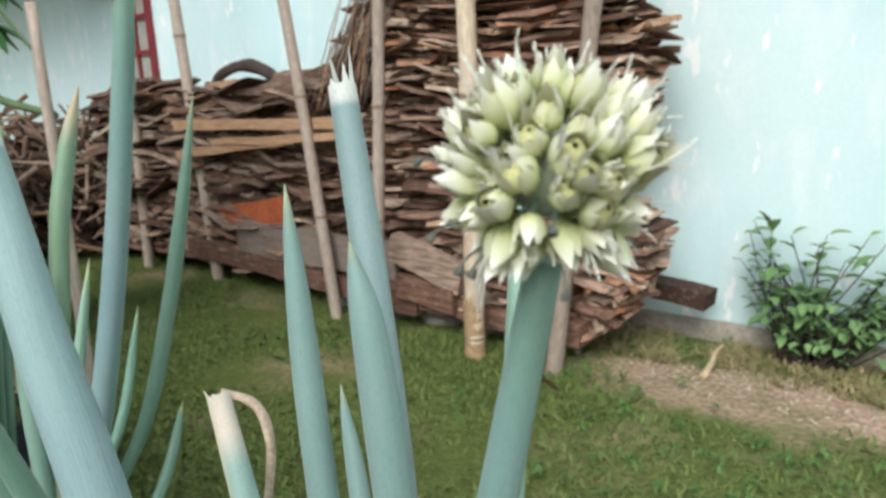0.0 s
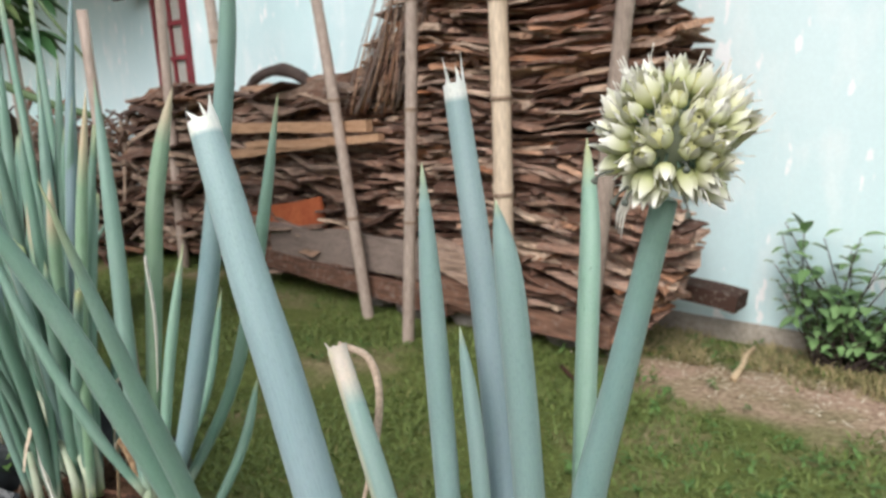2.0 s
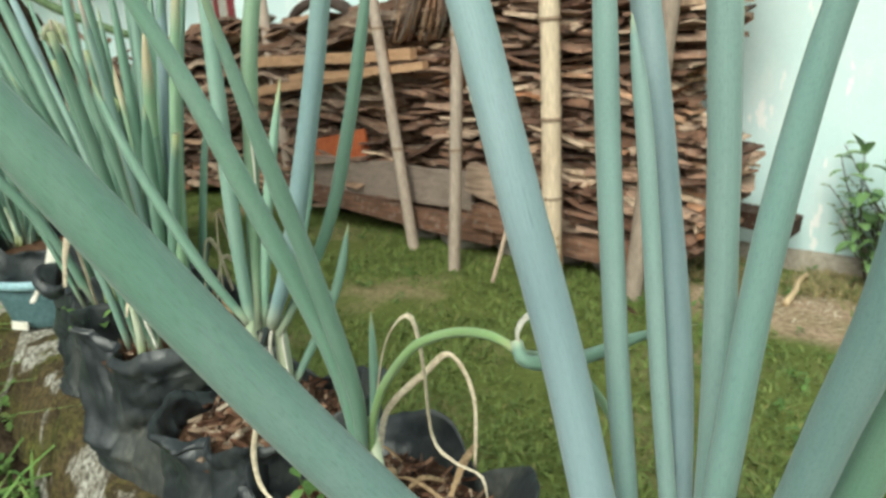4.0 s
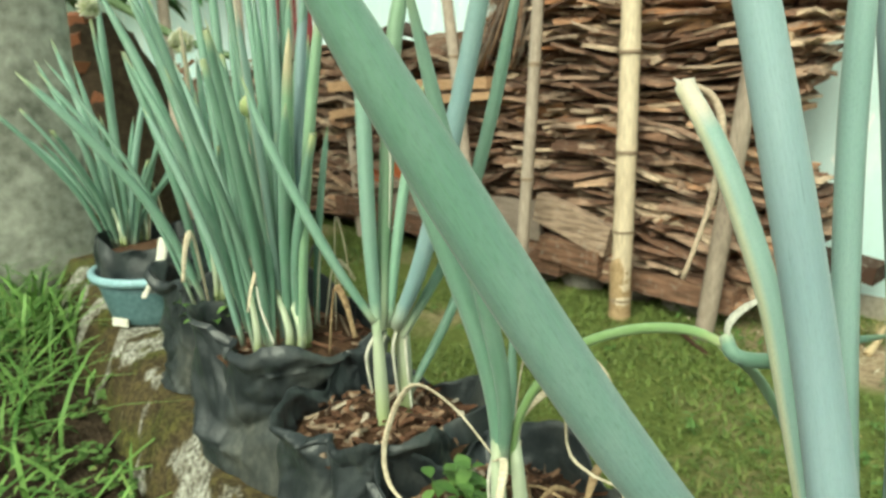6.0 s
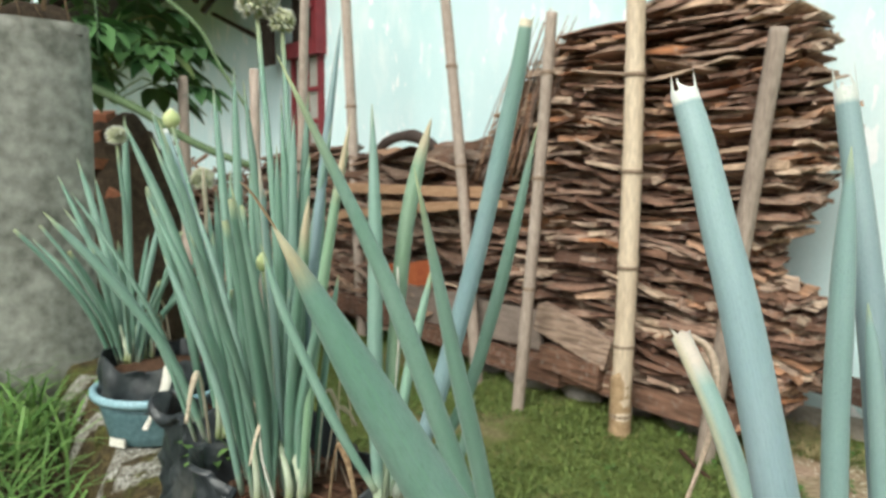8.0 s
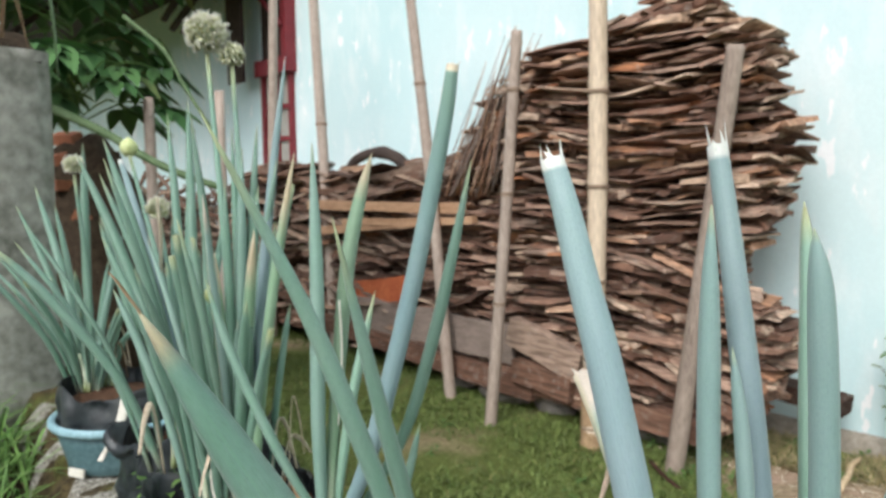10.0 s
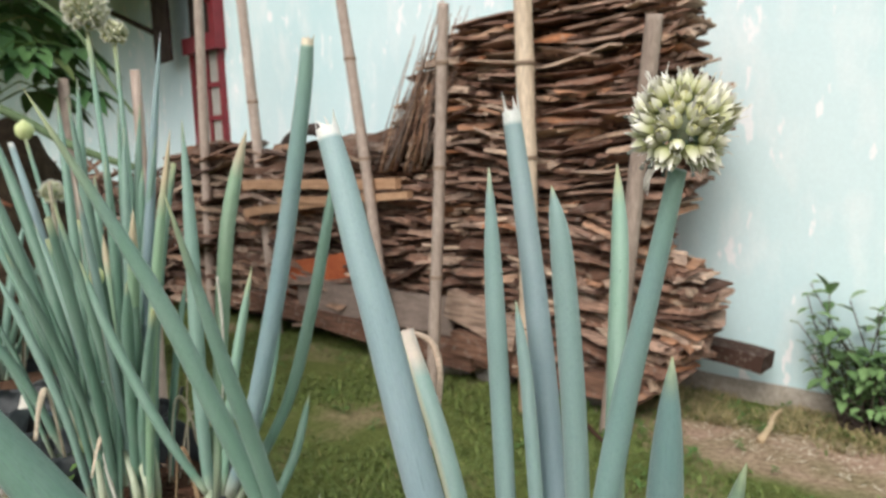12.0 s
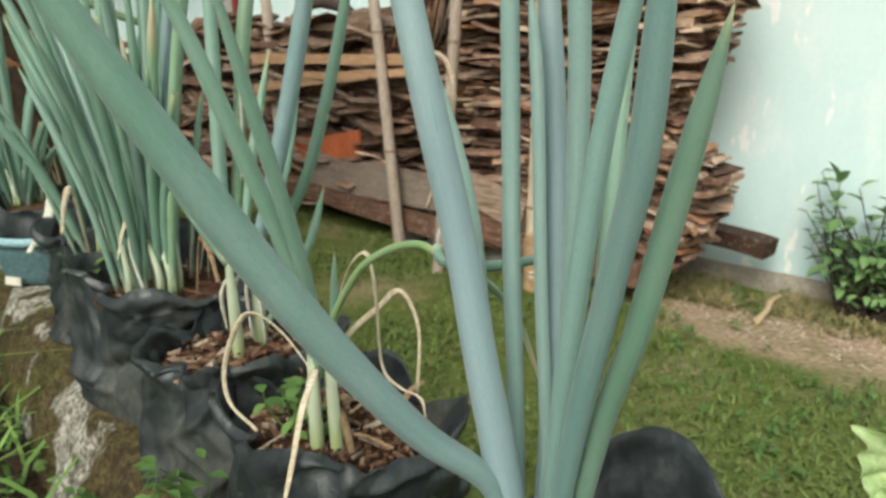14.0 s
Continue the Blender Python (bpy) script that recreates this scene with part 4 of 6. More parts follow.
# ---------------------------------------------------------------- flower heads
def floret_meshes(seed):
    """Meshes of one withering floret: a swollen capsule held in a vase of pale tepals, and its stamens."""
    rng = random.Random(seed)
    cap = bmesh.new()
    rings = []
    for r, h in ((0.0004, 0), (0.0014, 0.0007), (0.0021, 0.0018), (0.0022, 0.0028), (0.0015, 0.0039), (0.0004, 0.0047)):
        rings.append([cap.verts.new((r * (1 + 0.1 * math.cos(3 * a)) * math.cos(a), r * (1 + 0.1 * math.cos(3 * a)) * math.sin(a), h)) for a in [2 * math.pi * j / 12 for j in range(12)]])
    for a, b in zip(rings, rings[1:]):
        for j in range(12):
            cap.faces.new((a[j], a[(j + 1) % 12], b[(j + 1) % 12], b[j]))
    tep = bmesh.new()
    for i in range(6):
        a = math.pi / 3 * i + rng.uniform(-0.15, 0.15)
        L, w = rng.uniform(0.0055, 0.0082), rng.uniform(0.0012, 0.0015)
        flare = rng.uniform(-0.0009, 0.0011)
        ca, sa = math.cos(a), math.sin(a)
        cols = []
        for s, ww, rr in ((0, 0.4, 0.0007), (0.18, 0.85, 0.0019), (0.38, 1.0, 0.00245), (0.58, 0.92, 0.0023), (0.78, 0.6, 0.0017), (1.0, 0.04, 0.0015)):
            r = rr + flare * s * s * s + (0.00015 if i % 2 else 0)
            z = L * s - 0.0003
            cols.append([tep.verts.new((r * q * ca - w * ww * t * sa, r * q * sa + w * ww * t * ca, z)) for t, q in ((-1, 0.86), (0, 1.0), (1, 0.86))])
        for p, q in zip(cols, cols[1:]):
            for j in range(2):
                tep.faces.new((p[j], p[j + 1], q[j + 1], q[j]))
    fil = bmesh.new()
    for i in range(3):
        a = rng.uniform(0, 6.28)
        L = rng.uniform(0.006, 0.0098)
        c = Vector((math.cos(a), math.sin(a), 0))
        curl = Vector((rng.uniform(-1, 1), rng.uniform(-1, 1), rng.uniform(-0.6, 0.1))) * rng.choice((0.0004, 0.0012, 0.0026))
        tube(fil, [c * 0.0015, c * 0.0021 + Vector((0, 0, L * 0.5)), c * 0.0026 + Vector((0, 0, L * 0.8)) + curl * 0.4, c * 0.003 + Vector((0, 0, L)) + curl],
             lambda s: 0.00022 * (1 - 0.35 * s), n=7, sides=4)
    return mesh_of("capsule", cap, capsule_mat), mesh_of("tepal_whorl", tep, tepal_mat), mesh_of("stamen", fil, filament_mat)


FLORETS = [floret_meshes(i) for i in range(5)]
for trio in FLORETS:
    for me in trio:
        me.shade_smooth()


def flower_head(plant, centre, R, count, axis, scale=1.0, squash=0.92, label="", anthers=6, seed=1, fluffy=False):
    """A round seeding umbel; every floret stands off the core on its own stalk."""
    rng = random.Random(seed)
    o = plant.location
    bm = bmesh.new()
    core = R * 0.42
    lathe(bm, [(0.0004, -core), (core * 0.7, -core * 0.7), (core, 0), (core * 0.7, core * 0.7), (0.0004, core)], (0, 0, 0), 14)
    q = Vector((0, 0, 1)).rotation_difference(Vector(axis).normalized())
    rot = q.to_matrix().to_4x4()
    dirs = []
    for i in range(count):
        z = 1 - (i + 0.5) / count * 1.86
        a = i * 2.39996 + rng.uniform(-0.16, 0.16)
        z += rng.uniform(-0.04, 0.04)
        z = max(-0.92, min(1, z))
        d = Vector((math.sqrt(1 - z * z) * math.cos(a), math.sqrt(1 - z * z) * math.sin(a), z))
        dirs.append(d)
        k = R * rng.uniform(0.62, 0.80) - 0.0015 * scale
        e = Vector((d.x, d.y, d.z * squash)) * k
        tube(bm, [d * core * 0.4, d * (core * 0.5 + k * 0.5) * 0.9, e], lambda s: 0.0004 * scale, n=2, sides=4)
    bmesh.ops.transform(bm, matrix=rot, verts=bm.verts[:])
    head = part("flower_head", bm, leaf_pale, plant, label)
    head.location = Vector(centre) - o
    for i, d in enumerate(dirs):
        k = R * rng.uniform(0.62, 0.80) - 0.0015 * scale
        e = rot.to_3x3() @ (Vector((d.x, d.y, d.z * squash)) * k)
        dd = (rot.to_3x3() @ (d + Vector((rng.uniform(-0.25, 0.25), rng.uniform(-0.25, 0.25), rng.uniform(0.25, 0.75) if d.z > -0.45 else rng.uniform(-0.1, 0.2))))).normalized()
        m = Matrix.Translation(e) @ Vector((0, 0, 1)).rotation_difference(dd).to_matrix().to_4x4() @ pose(0, 0, 0, 0, 0, rng.uniform(0, 360)) @ Matrix.Scale(scale * rng.uniform(0.88, 1.18), 4)
        trio = rng.choice(FLORETS)
        if fluffy:
            shared("stamen", trio[2], head, m @ pose(0, 0, 0.0006, 0, 0, 30))
        else:
            shared("seed_capsule", trio[0], head, m)
        shared("tepal_whorl", trio[1], head, m)
        if fluffy or rng.random() < (0.85 if d.z > 0.35 else 0.5):
            shared("stamen", trio[2], head, m)
    for i in range(anthers):
        d = Vector((rng.uniform(-1, 1), rng.uniform(-1, 1), rng.uniform(-0.9, 0.2))).normalized()
        b = bmesh.new()
        tube(b, [d * R * 0.9, d * R * 1.12 + Vector((0, 0, 0.001)), d * R * 1.22], lambda s: 0.0002 if s < 0.8 else 0.0007, n=6, sides=5)
        bmesh.ops.transform(b, matrix=rot, verts=b.verts[:])
        part("anther", b, anther_mat, head)
    return head


def flower_bud(plant, centre, r, tall=1.25, tip=0.35, label=""):
    bm = bmesh.new()
    prof = [(0.0006, -r * tall), (r * 0.45, -r * tall * 0.9), (r * 0.85, -r * tall * 0.5), (r, 0), (r * 0.86, r * tall * 0.5), (r * 0.5, r * tall * 0.85), (r * 0.16, r * tall * 1.1), (0.0006, r * tall * (1.1 + tip))]
    lathe(bm, prof, Vector(centre) - plant.location, 14)
    for v in bm.verts:
        v.co += Vector((wob(v.co.x, v.co.y, v.co.z, 120), wob(v.co.y, v.co.z, v.co.x, 120), 0)) * r * 0.1
    return part("flower_bud", bm, bud_mat, plant, label)


# ---------------------------------------------------------------- the flowering onion close by
near = thing("spring_onion", "flowering spring onion with thick blue-green leaves and cut tops", "plant", (0.056, -0.084, 0.95), "spring onions")
onion_leaf(near, [(0.0559, -0.0841, 0.9450), (0.0518, -0.0941, 1.0399), (0.0457, -0.0992, 1.0949), (0.0380, -0.1038, 1.1398), (0.0277, -0.1080, 1.1997), (0.0178, -0.1168, 1.2594), (0.0045, -0.1212, 1.3195), (-0.0037, -0.1232, 1.3490), (-0.0124, -0.1238, 1.3787), (-0.0206, -0.1236, 1.4006)], 0.0087, "cut", leaf_cut, 0.98, 1.2, label="thick blue leaf torn white at the top", n=40)
onion_leaf(near, [(0.0513, -0.0822, 0.9451), (0.0346, -0.0701, 1.0831), (0.0216, -0.0613, 1.1743), (0.0141, -0.0558, 1.2587), (0.0138, -0.0580, 1.3213), (0.0145, -0.0603, 1.3816)], 0.0061, "point", leaf_fan, taper=4.8, n=40)
onion_leaf(near, [(0.0570, -0.0777, 0.9448), (0.0536, -0.0685, 1.0667), (0.0408, -0.0612, 1.1725), (0.0287, -0.0532, 1.2702), (0.0212, -0.0516, 1.3193)], 0.0043, "point", leaf_fan, taper=5.0, n=40)
onion_leaf(near, [(0.0543, -0.0781, 0.9449), (0.0431, -0.0491, 1.1379), (0.0248, -0.0330, 1.2549), (0.0086, -0.0229, 1.3378), (-0.0063, -0.0164, 1.4081)], 0.0079, "cut", leaf_cut, 0.9, label="blue leaf with a torn white top", n=36, blunt=0.33)
onion_leaf(near, [(0.0597, -0.0799, 0.9451), (0.0695, -0.0768, 1.1542), (0.0704, -0.0773, 1.2613), (0.0683, -0.0813, 1.3431), (0.0655, -0.0839, 1.3747)], 0.0061, "point", leaf_fan, taper=3.4, n=40)
onion_leaf(near, [(0.0586, -0.0733, 0.9449), (0.0441, -0.0111, 1.1259), (0.0186, 0.0436, 1.2668), (0.0063, 0.0693, 1.3317), (-0.0048, 0.0857, 1.3784)], 0.0067, "point", leaf_pale, taper=3.6, n=36)
onion_leaf(near, [(0.0617, -0.0864, 0.9451), (0.0726, -0.0866, 1.0991), (0.0793, -0.0889, 1.1611), (0.0893, -0.0902, 1.2401), (0.1000, -0.0913, 1.2962), (0.1106, -0.0946, 1.3335), (0.1240, -0.0990, 1.3805)], 0.0056, "stalk", leaf_stalk, 1.0, 0.85, "flower_stalk", "smooth blue-green flower stalk", n=36, blunt=0.5)
onion_leaf(near, [(0.0639, -0.0913, 0.9452), (0.0938, -0.1078, 1.1102), (0.1187, -0.1219, 1.2044), (0.1337, -0.1316, 1.2585), (0.1450, -0.1451, 1.3348)], 0.0066, "point", leaf_deep, taper=6.5, n=44)
onion_leaf(near, [(0.0653, -0.0860, 0.9455), (0.1031, -0.1010, 1.1186), (0.1226, -0.1080, 1.1800), (0.1357, -0.1132, 1.2294), (0.1559, -0.1234, 1.3015)], 0.0061, "point", leaf_mid, taper=5.5, n=40)
onion_leaf(near, [(0.0541, -0.0879, 0.9500), (0.0512, -0.0978, 1.0399), (0.0463, -0.1077, 1.0789), (0.0306, -0.1385, 1.1118), (0.0140, -0.1762, 1.1636), (-0.0012, -0.2084, 1.2165), (-0.0208, -0.2528, 1.2978), (-0.0333, -0.2838, 1.3587)], 0.0102, "point", leaf_lean, 0.88, 0.4, label="long thick leaf leaning far out", n=44, full=0.62, taper=4.4)
onion_leaf(near, [(0.0531, -0.0824, 0.9451), (0.0241, -0.0736, 1.0802), (0.0042, -0.0656, 1.1503), (-0.0105, -0.0582, 1.1925), (-0.0268, -0.0523, 1.2257), (-0.0446, -0.0480, 1.2581), (-0.0691, -0.0388, 1.2869)], 0.0064, "cut", leaf_dying, 0.95, 0.5, label="yellowing leaf with a dry pale top", n=34, blunt=0.2, jag=0.35, full=0.65)
flower_head(near, (0.126, -0.1005, 1.3945), 0.0162, 80, (0.12, 0.0, 0.98), 0.97, label="round pale green seeding flower head", anthers=9, seed=4)
bm = bmesh.new()
for i in range(3):
    tube(bm, [(0.1185 + 0.001 * i, -0.103, 1.3835), (0.1165 + 0.0008 * i, -0.1055, 1.379), (0.116 + 0.0006 * i, -0.106, 1.3745 - 0.001 * i)], lambda s: 0.0013 * (1.2 - s), n=5, sides=5, flat=0.25, origin=near.location)
part("spathe", bm, papery, near, "papery spathe hanging under the flower head")


def strip(plant, pts, w, name="dry_leaf", label="", mat=None, flat=0.3):
    """A withered ribbon of leaf with rolled edges."""
    bm = bmesh.new()
    tube(bm, pts, lambda s: w * (0.55 + 0.45 * math.sin(math.pi * min(1, 0.15 + s)) + 0.15 * wob(s * 14, w * 900, 0, 1)), n=26, sides=8, flat=flat, origin=plant.location)
    return part(name, bm, mat or dry_leaf, plant, label)


strip(near, [(-0.0705, -0.037, 1.2885), (-0.061, -0.027, 1.281), (-0.055, -0.0265, 1.264), (-0.0545, -0.032, 1.238), (-0.059, -0.036, 1.215), (-0.0645, -0.0405, 1.192)], 0.0034, flat=0.6, label="dry tip folded over and hanging", mat=tan_leaf)

strip(near, [(-0.0330, -0.2830, 1.3575), (-0.0342, -0.2858, 1.3625), (-0.0362, -0.2880, 1.3668), (-0.0392, -0.2890, 1.3690)], 0.0009, "leaf_tip", "thin curled brown dry tip", brown_leaf)
strip(near, [(0.0495, -0.096, 1.048), (0.047, -0.0965, 1.064), (0.04, -0.1005, 1.076), (0.0335, -0.1045, 1.082)], 0.0042, "sheath_edge", "torn pale edge of the leaf sheath", leaf_pale)
onion_leaf(near, [(0.058, -0.081, 1.045), (0.063, -0.079, 1.061), (0.069, -0.0735, 1.0665), (0.0745, -0.0685, 1.067)], 0.0044, "cut", leaf_cut, label="short cut stub of a leaf", n=12, jag=0.2)

# ---------------------------------------------------------------- the onion in the littered bag
mid = thing("spring_onion", "small spring onion with one leaf bent over and withered straws", "plant", (-0.2, -0.03, 0.955), "spring onions")
onion_leaf(mid, [(-0.192, -0.046, 0.962), (-0.197, -0.043, 1.01), (-0.201, -0.04, 1.06)], 0.0058, "stalk", stem_white, 1.0, 1.0, "sheath", n=8)
onion_leaf(mid, [(-0.178, -0.036, 0.962), (-0.188, -0.031, 1.01), (-0.199, -0.026, 1.06)], 0.0054, "stalk", stem_white, 1.0, 1.0, "sheath", n=8)
onion_leaf(mid, [(-0.202, -0.038, 1.03), (-0.201, -0.04, 1.07), (-0.204, -0.052, 1.128), (-0.218, -0.086, 1.234), (-0.232, -0.114, 1.316), (-0.252, -0.168, 1.436)], 0.0084, "point", leaf_green)
onion_leaf(mid, [(-0.2, -0.036, 1.03), (-0.189, -0.044, 1.089), (-0.189, -0.066, 1.182), (-0.19, -0.087, 1.258), (-0.191, -0.117, 1.373)], 0.0072, "point", leaf_green)
onion_leaf(mid, [(-0.199, -0.028, 1.02), (-0.192, -0.031, 1.055), (-0.178, -0.035, 1.082), (-0.161, -0.039, 1.105), (-0.131, -0.046, 1.135), (-0.111, -0.05, 1.15), (-0.077, -0.058, 1.167), (-0.042, -0.069, 1.178), (-0.020, -0.074, 1.177)], 0.0034, "stalk", leaf_arch, 0.85, 1.0, label="leaf bent over in an arch", n=34)
onion_leaf(mid, [(-0.023, -0.073, 1.181), (-0.017, -0.075, 1.1745), (-0.010, -0.058, 1.169), (-0.008, -0.03, 1.164), (-0.003, 0.0, 1.163), (0.018, 0.02, 1.168)], 0.0043, "point", leaf_green, 0.8, 0.85, "leaf_end", "dark blue-green end of the bent leaf", n=20)
strip(mid, [(-0.022, -0.073, 1.178), (-0.0215, -0.074, 1.187), (-0.016, -0.075, 1.195), (-0.009, -0.076, 1.201)], 0.0027, "leaf_tip", "split pale tip", papery)
onion_leaf(mid, [(-0.025, -0.071, 1.175), (-0.034, -0.04, 1.158), (-0.04, -0.003, 1.134), (-0.034, 0.02, 1.10), (-0.02, 0.03, 1.05)], 0.0030, "point", leaf_yellow, n=16, label="yellowing split half of the bent leaf")
onion_leaf(mid, [(-0.21, -0.02, 1.02), (-0.225, 0.0, 1.06), (-0.235, 0.012, 1.12)], 0.0045, "point", leaf_green, n=10)
strip(mid, [(-0.205, -0.02, 1.04), (-0.215, 0.0, 1.085), (-0.205, 0.006, 1.115), (-0.188, 0.01, 1.127), (-0.188, 0.018, 1.09), (-0.195, 0.028, 1.02), (-0.175, 0.03, 1.005), (-0.148, 0.03, 1.004), (-0.142, 0.03, 0.985)], 0.0026, label="bleached straw bent double")
strip(mid, [(-0.208, -0.015, 1.02), (-0.226, 0.012, 1.04), (-0.2, 0.03, 1.072), (-0.177, 0.036, 1.091), (-0.16, 0.04, 1.06), (-0.163, 0.04, 1.0)], 0.0027)
strip(mid, [(-0.205, -0.036, 1.03), (-0.245, -0.042, 1.06), (-0.283, -0.05, 1.066), (-0.298, -0.065, 1.024), (-0.29, -0.07, 0.988), (-0.248, -0.068, 0.974)], 0.003, label="long bleached straw hanging over")
strip(mid, [(-0.2, -0.044, 1.035), (-0.184, -0.05, 1.043), (-0.162, -0.078, 1.03), (-0.146, -0.1, 1.0), (-0.135, -0.125, 0.95)], 0.0029)
for k in range(3):
    strip(mid, [(-0.204 + 0.005 * k, -0.036 + 0.006 * k, 1.045), (-0.207 + 0.006 * k, -0.043 + 0.007 * k, 1.015), (-0.204 + 0.006 * k, -0.042 + 0.007 * k, 0.97)], 0.0042, "peeling_skin", "dry papery skin peeling off", (papery, brown_leaf, dry_leaf)[k])
rng = random.Random(8)
for i in range(9):
    a, r = rng.uniform(0, 6.28), rng.uniform(0.015, 0.068)
    c = Vector((-0.2 + r * math.cos(a), -0.01 + r * math.sin(a), 0.978 + rng.uniform(0, 0.01)))
    d = Vector((rng.uniform(-1, 1), rng.uniform(-1, 1), rng.uniform(-0.1, 0.25))).normalized() * rng.uniform(0.014, 0.036)
    strip(mid, [c - d, c + Vector((0, 0, rng.uniform(0.004, 0.012))), c + d], rng.uniform(0.0014, 0.0055), "litter_leaf", mat=brown_leaf)

# ---------------------------------------------------------------- the onion in the mulched bag
third = thing("spring_onion", "spring onion with long straight leaves and peeling white sheaths", "plant", (-0.395, 0.004, 0.97), "spring onions")
onion_leaf(third, [(-0.394, 0.0, 0.965), (-0.391, -0.003, 1.03), (-0.388, -0.006, 1.082)], 0.0064, "stalk", stem_white, 1.0, 1.0, "sheath", n=8)
onion_leaf(third, [(-0.40, 0.03, 0.965), (-0.392, 0.026, 1.04), (-0.387, 0.021, 1.09)], 0.0072, "stalk", stem_white, 1.0, 1.0, "sheath", n=8)
for k in range(4):
    strip(third, [(-0.395 + 0.004 * k, -0.004 + 0.009 * k, 1.065), (-0.398 + 0.004 * k, -0.012 + 0.012 * k, 1.045), (-0.396 + 0.004 * k, -0.010 + 0.012 * k, 1.01 - 0.008 * k)], 0.0062, "peeling_skin", "dry papery skin peeling off", papery)
onion_leaf(third, [(-0.388, 0.016, 1.07), (-0.35, 0.022, 1.146), (-0.31, 0.037, 1.287), (-0.276, 0.048, 1.431), (-0.265, 0.05, 1.485)], 0.0095, "cut", leaf_worn, 0.9, label="tall blue leaf with a dry worn top", jag=0.25)
onion_leaf(third, [(-0.39, 0.0, 1.07), (-0.415, 0.035, 1.221), (-0.42, 0.051, 1.313), (-0.421, 0.067, 1.373), (-0.419, 0.082, 1.42)], 0.0092, "point", leaf_yellow, label="leaf yellowing to a dry brown tip")
onion_leaf(third, [(-0.385, 0.02, 1.06), (-0.351, 0.061, 1.152), (-0.334, 0.085, 1.243), (-0.324, 0.102, 1.323), (-0.314, 0.118, 1.411)], 0.0072, "point", leaf_green)
onion_leaf(third, [(-0.39, 0.03, 1.0), (-0.389, 0.089, 1.076), (-0.397, 0.122, 1.141)], 0.006, "point", leaf_green, n=12)
onion_leaf(third, [(-0.39, -0.004, 1.07), (-0.40, 0.0, 1.17), (-0.412, 0.01, 1.30), (-0.43, 0.02, 1.43)], 0.0085, "point", leaf_grey)
onion_leaf(third, [(-0.388, -0.008, 1.08), (-0.42, -0.03, 1.14), (-0.47, -0.05, 1.23), (-0.50, -0.06, 1.30)], 0.0060, "point", leaf_green)
onion_leaf(third, [(-0.39, 0.02, 1.08), (-0.385, 0.06, 1.15), (-0.39, 0.09, 1.24)], 0.005, "point", leaf_green, n=12)
onion_leaf(third, [(-0.392, 0.01, 1.07), (-0.39, 0.03, 1.18), (-0.375, 0.05, 1.29)], 0.006, "point", leaf_pale, n=12)
strip(third, [(-0.405, 0.03, 1.28), (-0.403, 0.03, 1.22), (-0.40, 0.02, 1.14)], 0.004, label="white dead leaf beside the yellowing one", mat=papery)


# ---------------------------------------------------------------- the crowded clumps behind
def clump(name_label, at, leaves, fill, seed, foot_r, height, width, mats, blow=0.38):
    plant = thing("spring_onion", name_label, "plant", at, "spring onions")
    rng = random.Random(seed)
    for (bx, by, bz), (tx, ty, tz), r, mat in leaves:
        b, t = Vector((bx, by, bz)).lerp(Vector(at), 0.5), Vector((tx, ty, tz))
        b.z = at[2] - 0.015
        out = Vector((t.x - b.x, t.y - b.y, 0)) * -0.12
        onion_leaf(plant, [b, b.lerp(t, 0.4) + out, b.lerp(t, 0.72) + out * 0.8, t], 0.9 * r, rng.choice(("point", "point", "cut")) if mat is leaf_cut else "point", mat, n=14)
    for i in range(fill):
        a, q = rng.uniform(0, 6.28), 0.55 * foot_r * math.sqrt(rng.random())
        b = Vector((at[0] - 0.02 + q * math.cos(a), at[1] + q * math.sin(a), at[2] - 0.02))
        h = height * rng.uniform(0.6, 1.1)
        lean = rng.uniform(0.02, 1.7 * width)
        t = b + Vector((lean * math.cos(a) - blow * h * rng.random(), lean * 0.7 * math.sin(a), h))
        out = Vector((t.x - b.x, t.y - b.y, 0)) * -0.15
        onion_leaf(plant, [b, b.lerp(t, 0.4) + out, b.lerp(t, 0.75) + out * 0.7, t], rng.uniform(0.0042, 0.0082), rng.choice(("point", "point", "point", "cut")), rng.choice(mats), n=12, taper=4.0, jag=0.3)
    for i in range(6):
        a, q = rng.uniform(0, 6.28), 0.6 * foot_r * math.sqrt(rng.random())
        b = Vector((at[0] + q * math.cos(a), at[1] + q * math.sin(a), at[2] - 0.01))
        onion_leaf(plant, [b, b + Vector((0.004, 0, 0.03)), b + Vector((rng.uniform(-0.03, 0.01), 0, 0.07))], rng.uniform(0.0032, 0.0048), "stalk", stem_white, 1.0, 1.0, "sheath", n=6)
    for i in range(5):
        a, q = rng.uniform(0, 6.28), foot_r * rng.uniform(0.3, 0.8)
        b = Vector((at[0] + q * math.cos(a), at[1] + q * math.sin(a), at[2] - 0.005))
        u = Vector((math.cos(a), math.sin(a), 0)) * rng.uniform(0.015, 0.05)
        h = rng.uniform(0.05, 0.13)
        strip(plant, [b, b + u * 0.5 + Vector((0, 0, h)), b + u + Vector((0, 0, h * 0.9)), b + u * 1.4 + Vector((0, 0, h * rng.uniform(0.2, 0.6)))], rng.uniform(0.002, 0.0045), mat=rng.choice((dry_leaf, brown_leaf, dry_leaf)))
    return plant


def stalk_with(plant, foot, top, r=0.005):
    f, t = Vector(foot), Vector(top)
    onion_leaf(plant, [f, f.lerp(t, 0.5) + Vector((0.008, 0.004, 0)), t], r, "stalk", leaf_green, 1.0, 0.9, "flower_stalk", n=12)


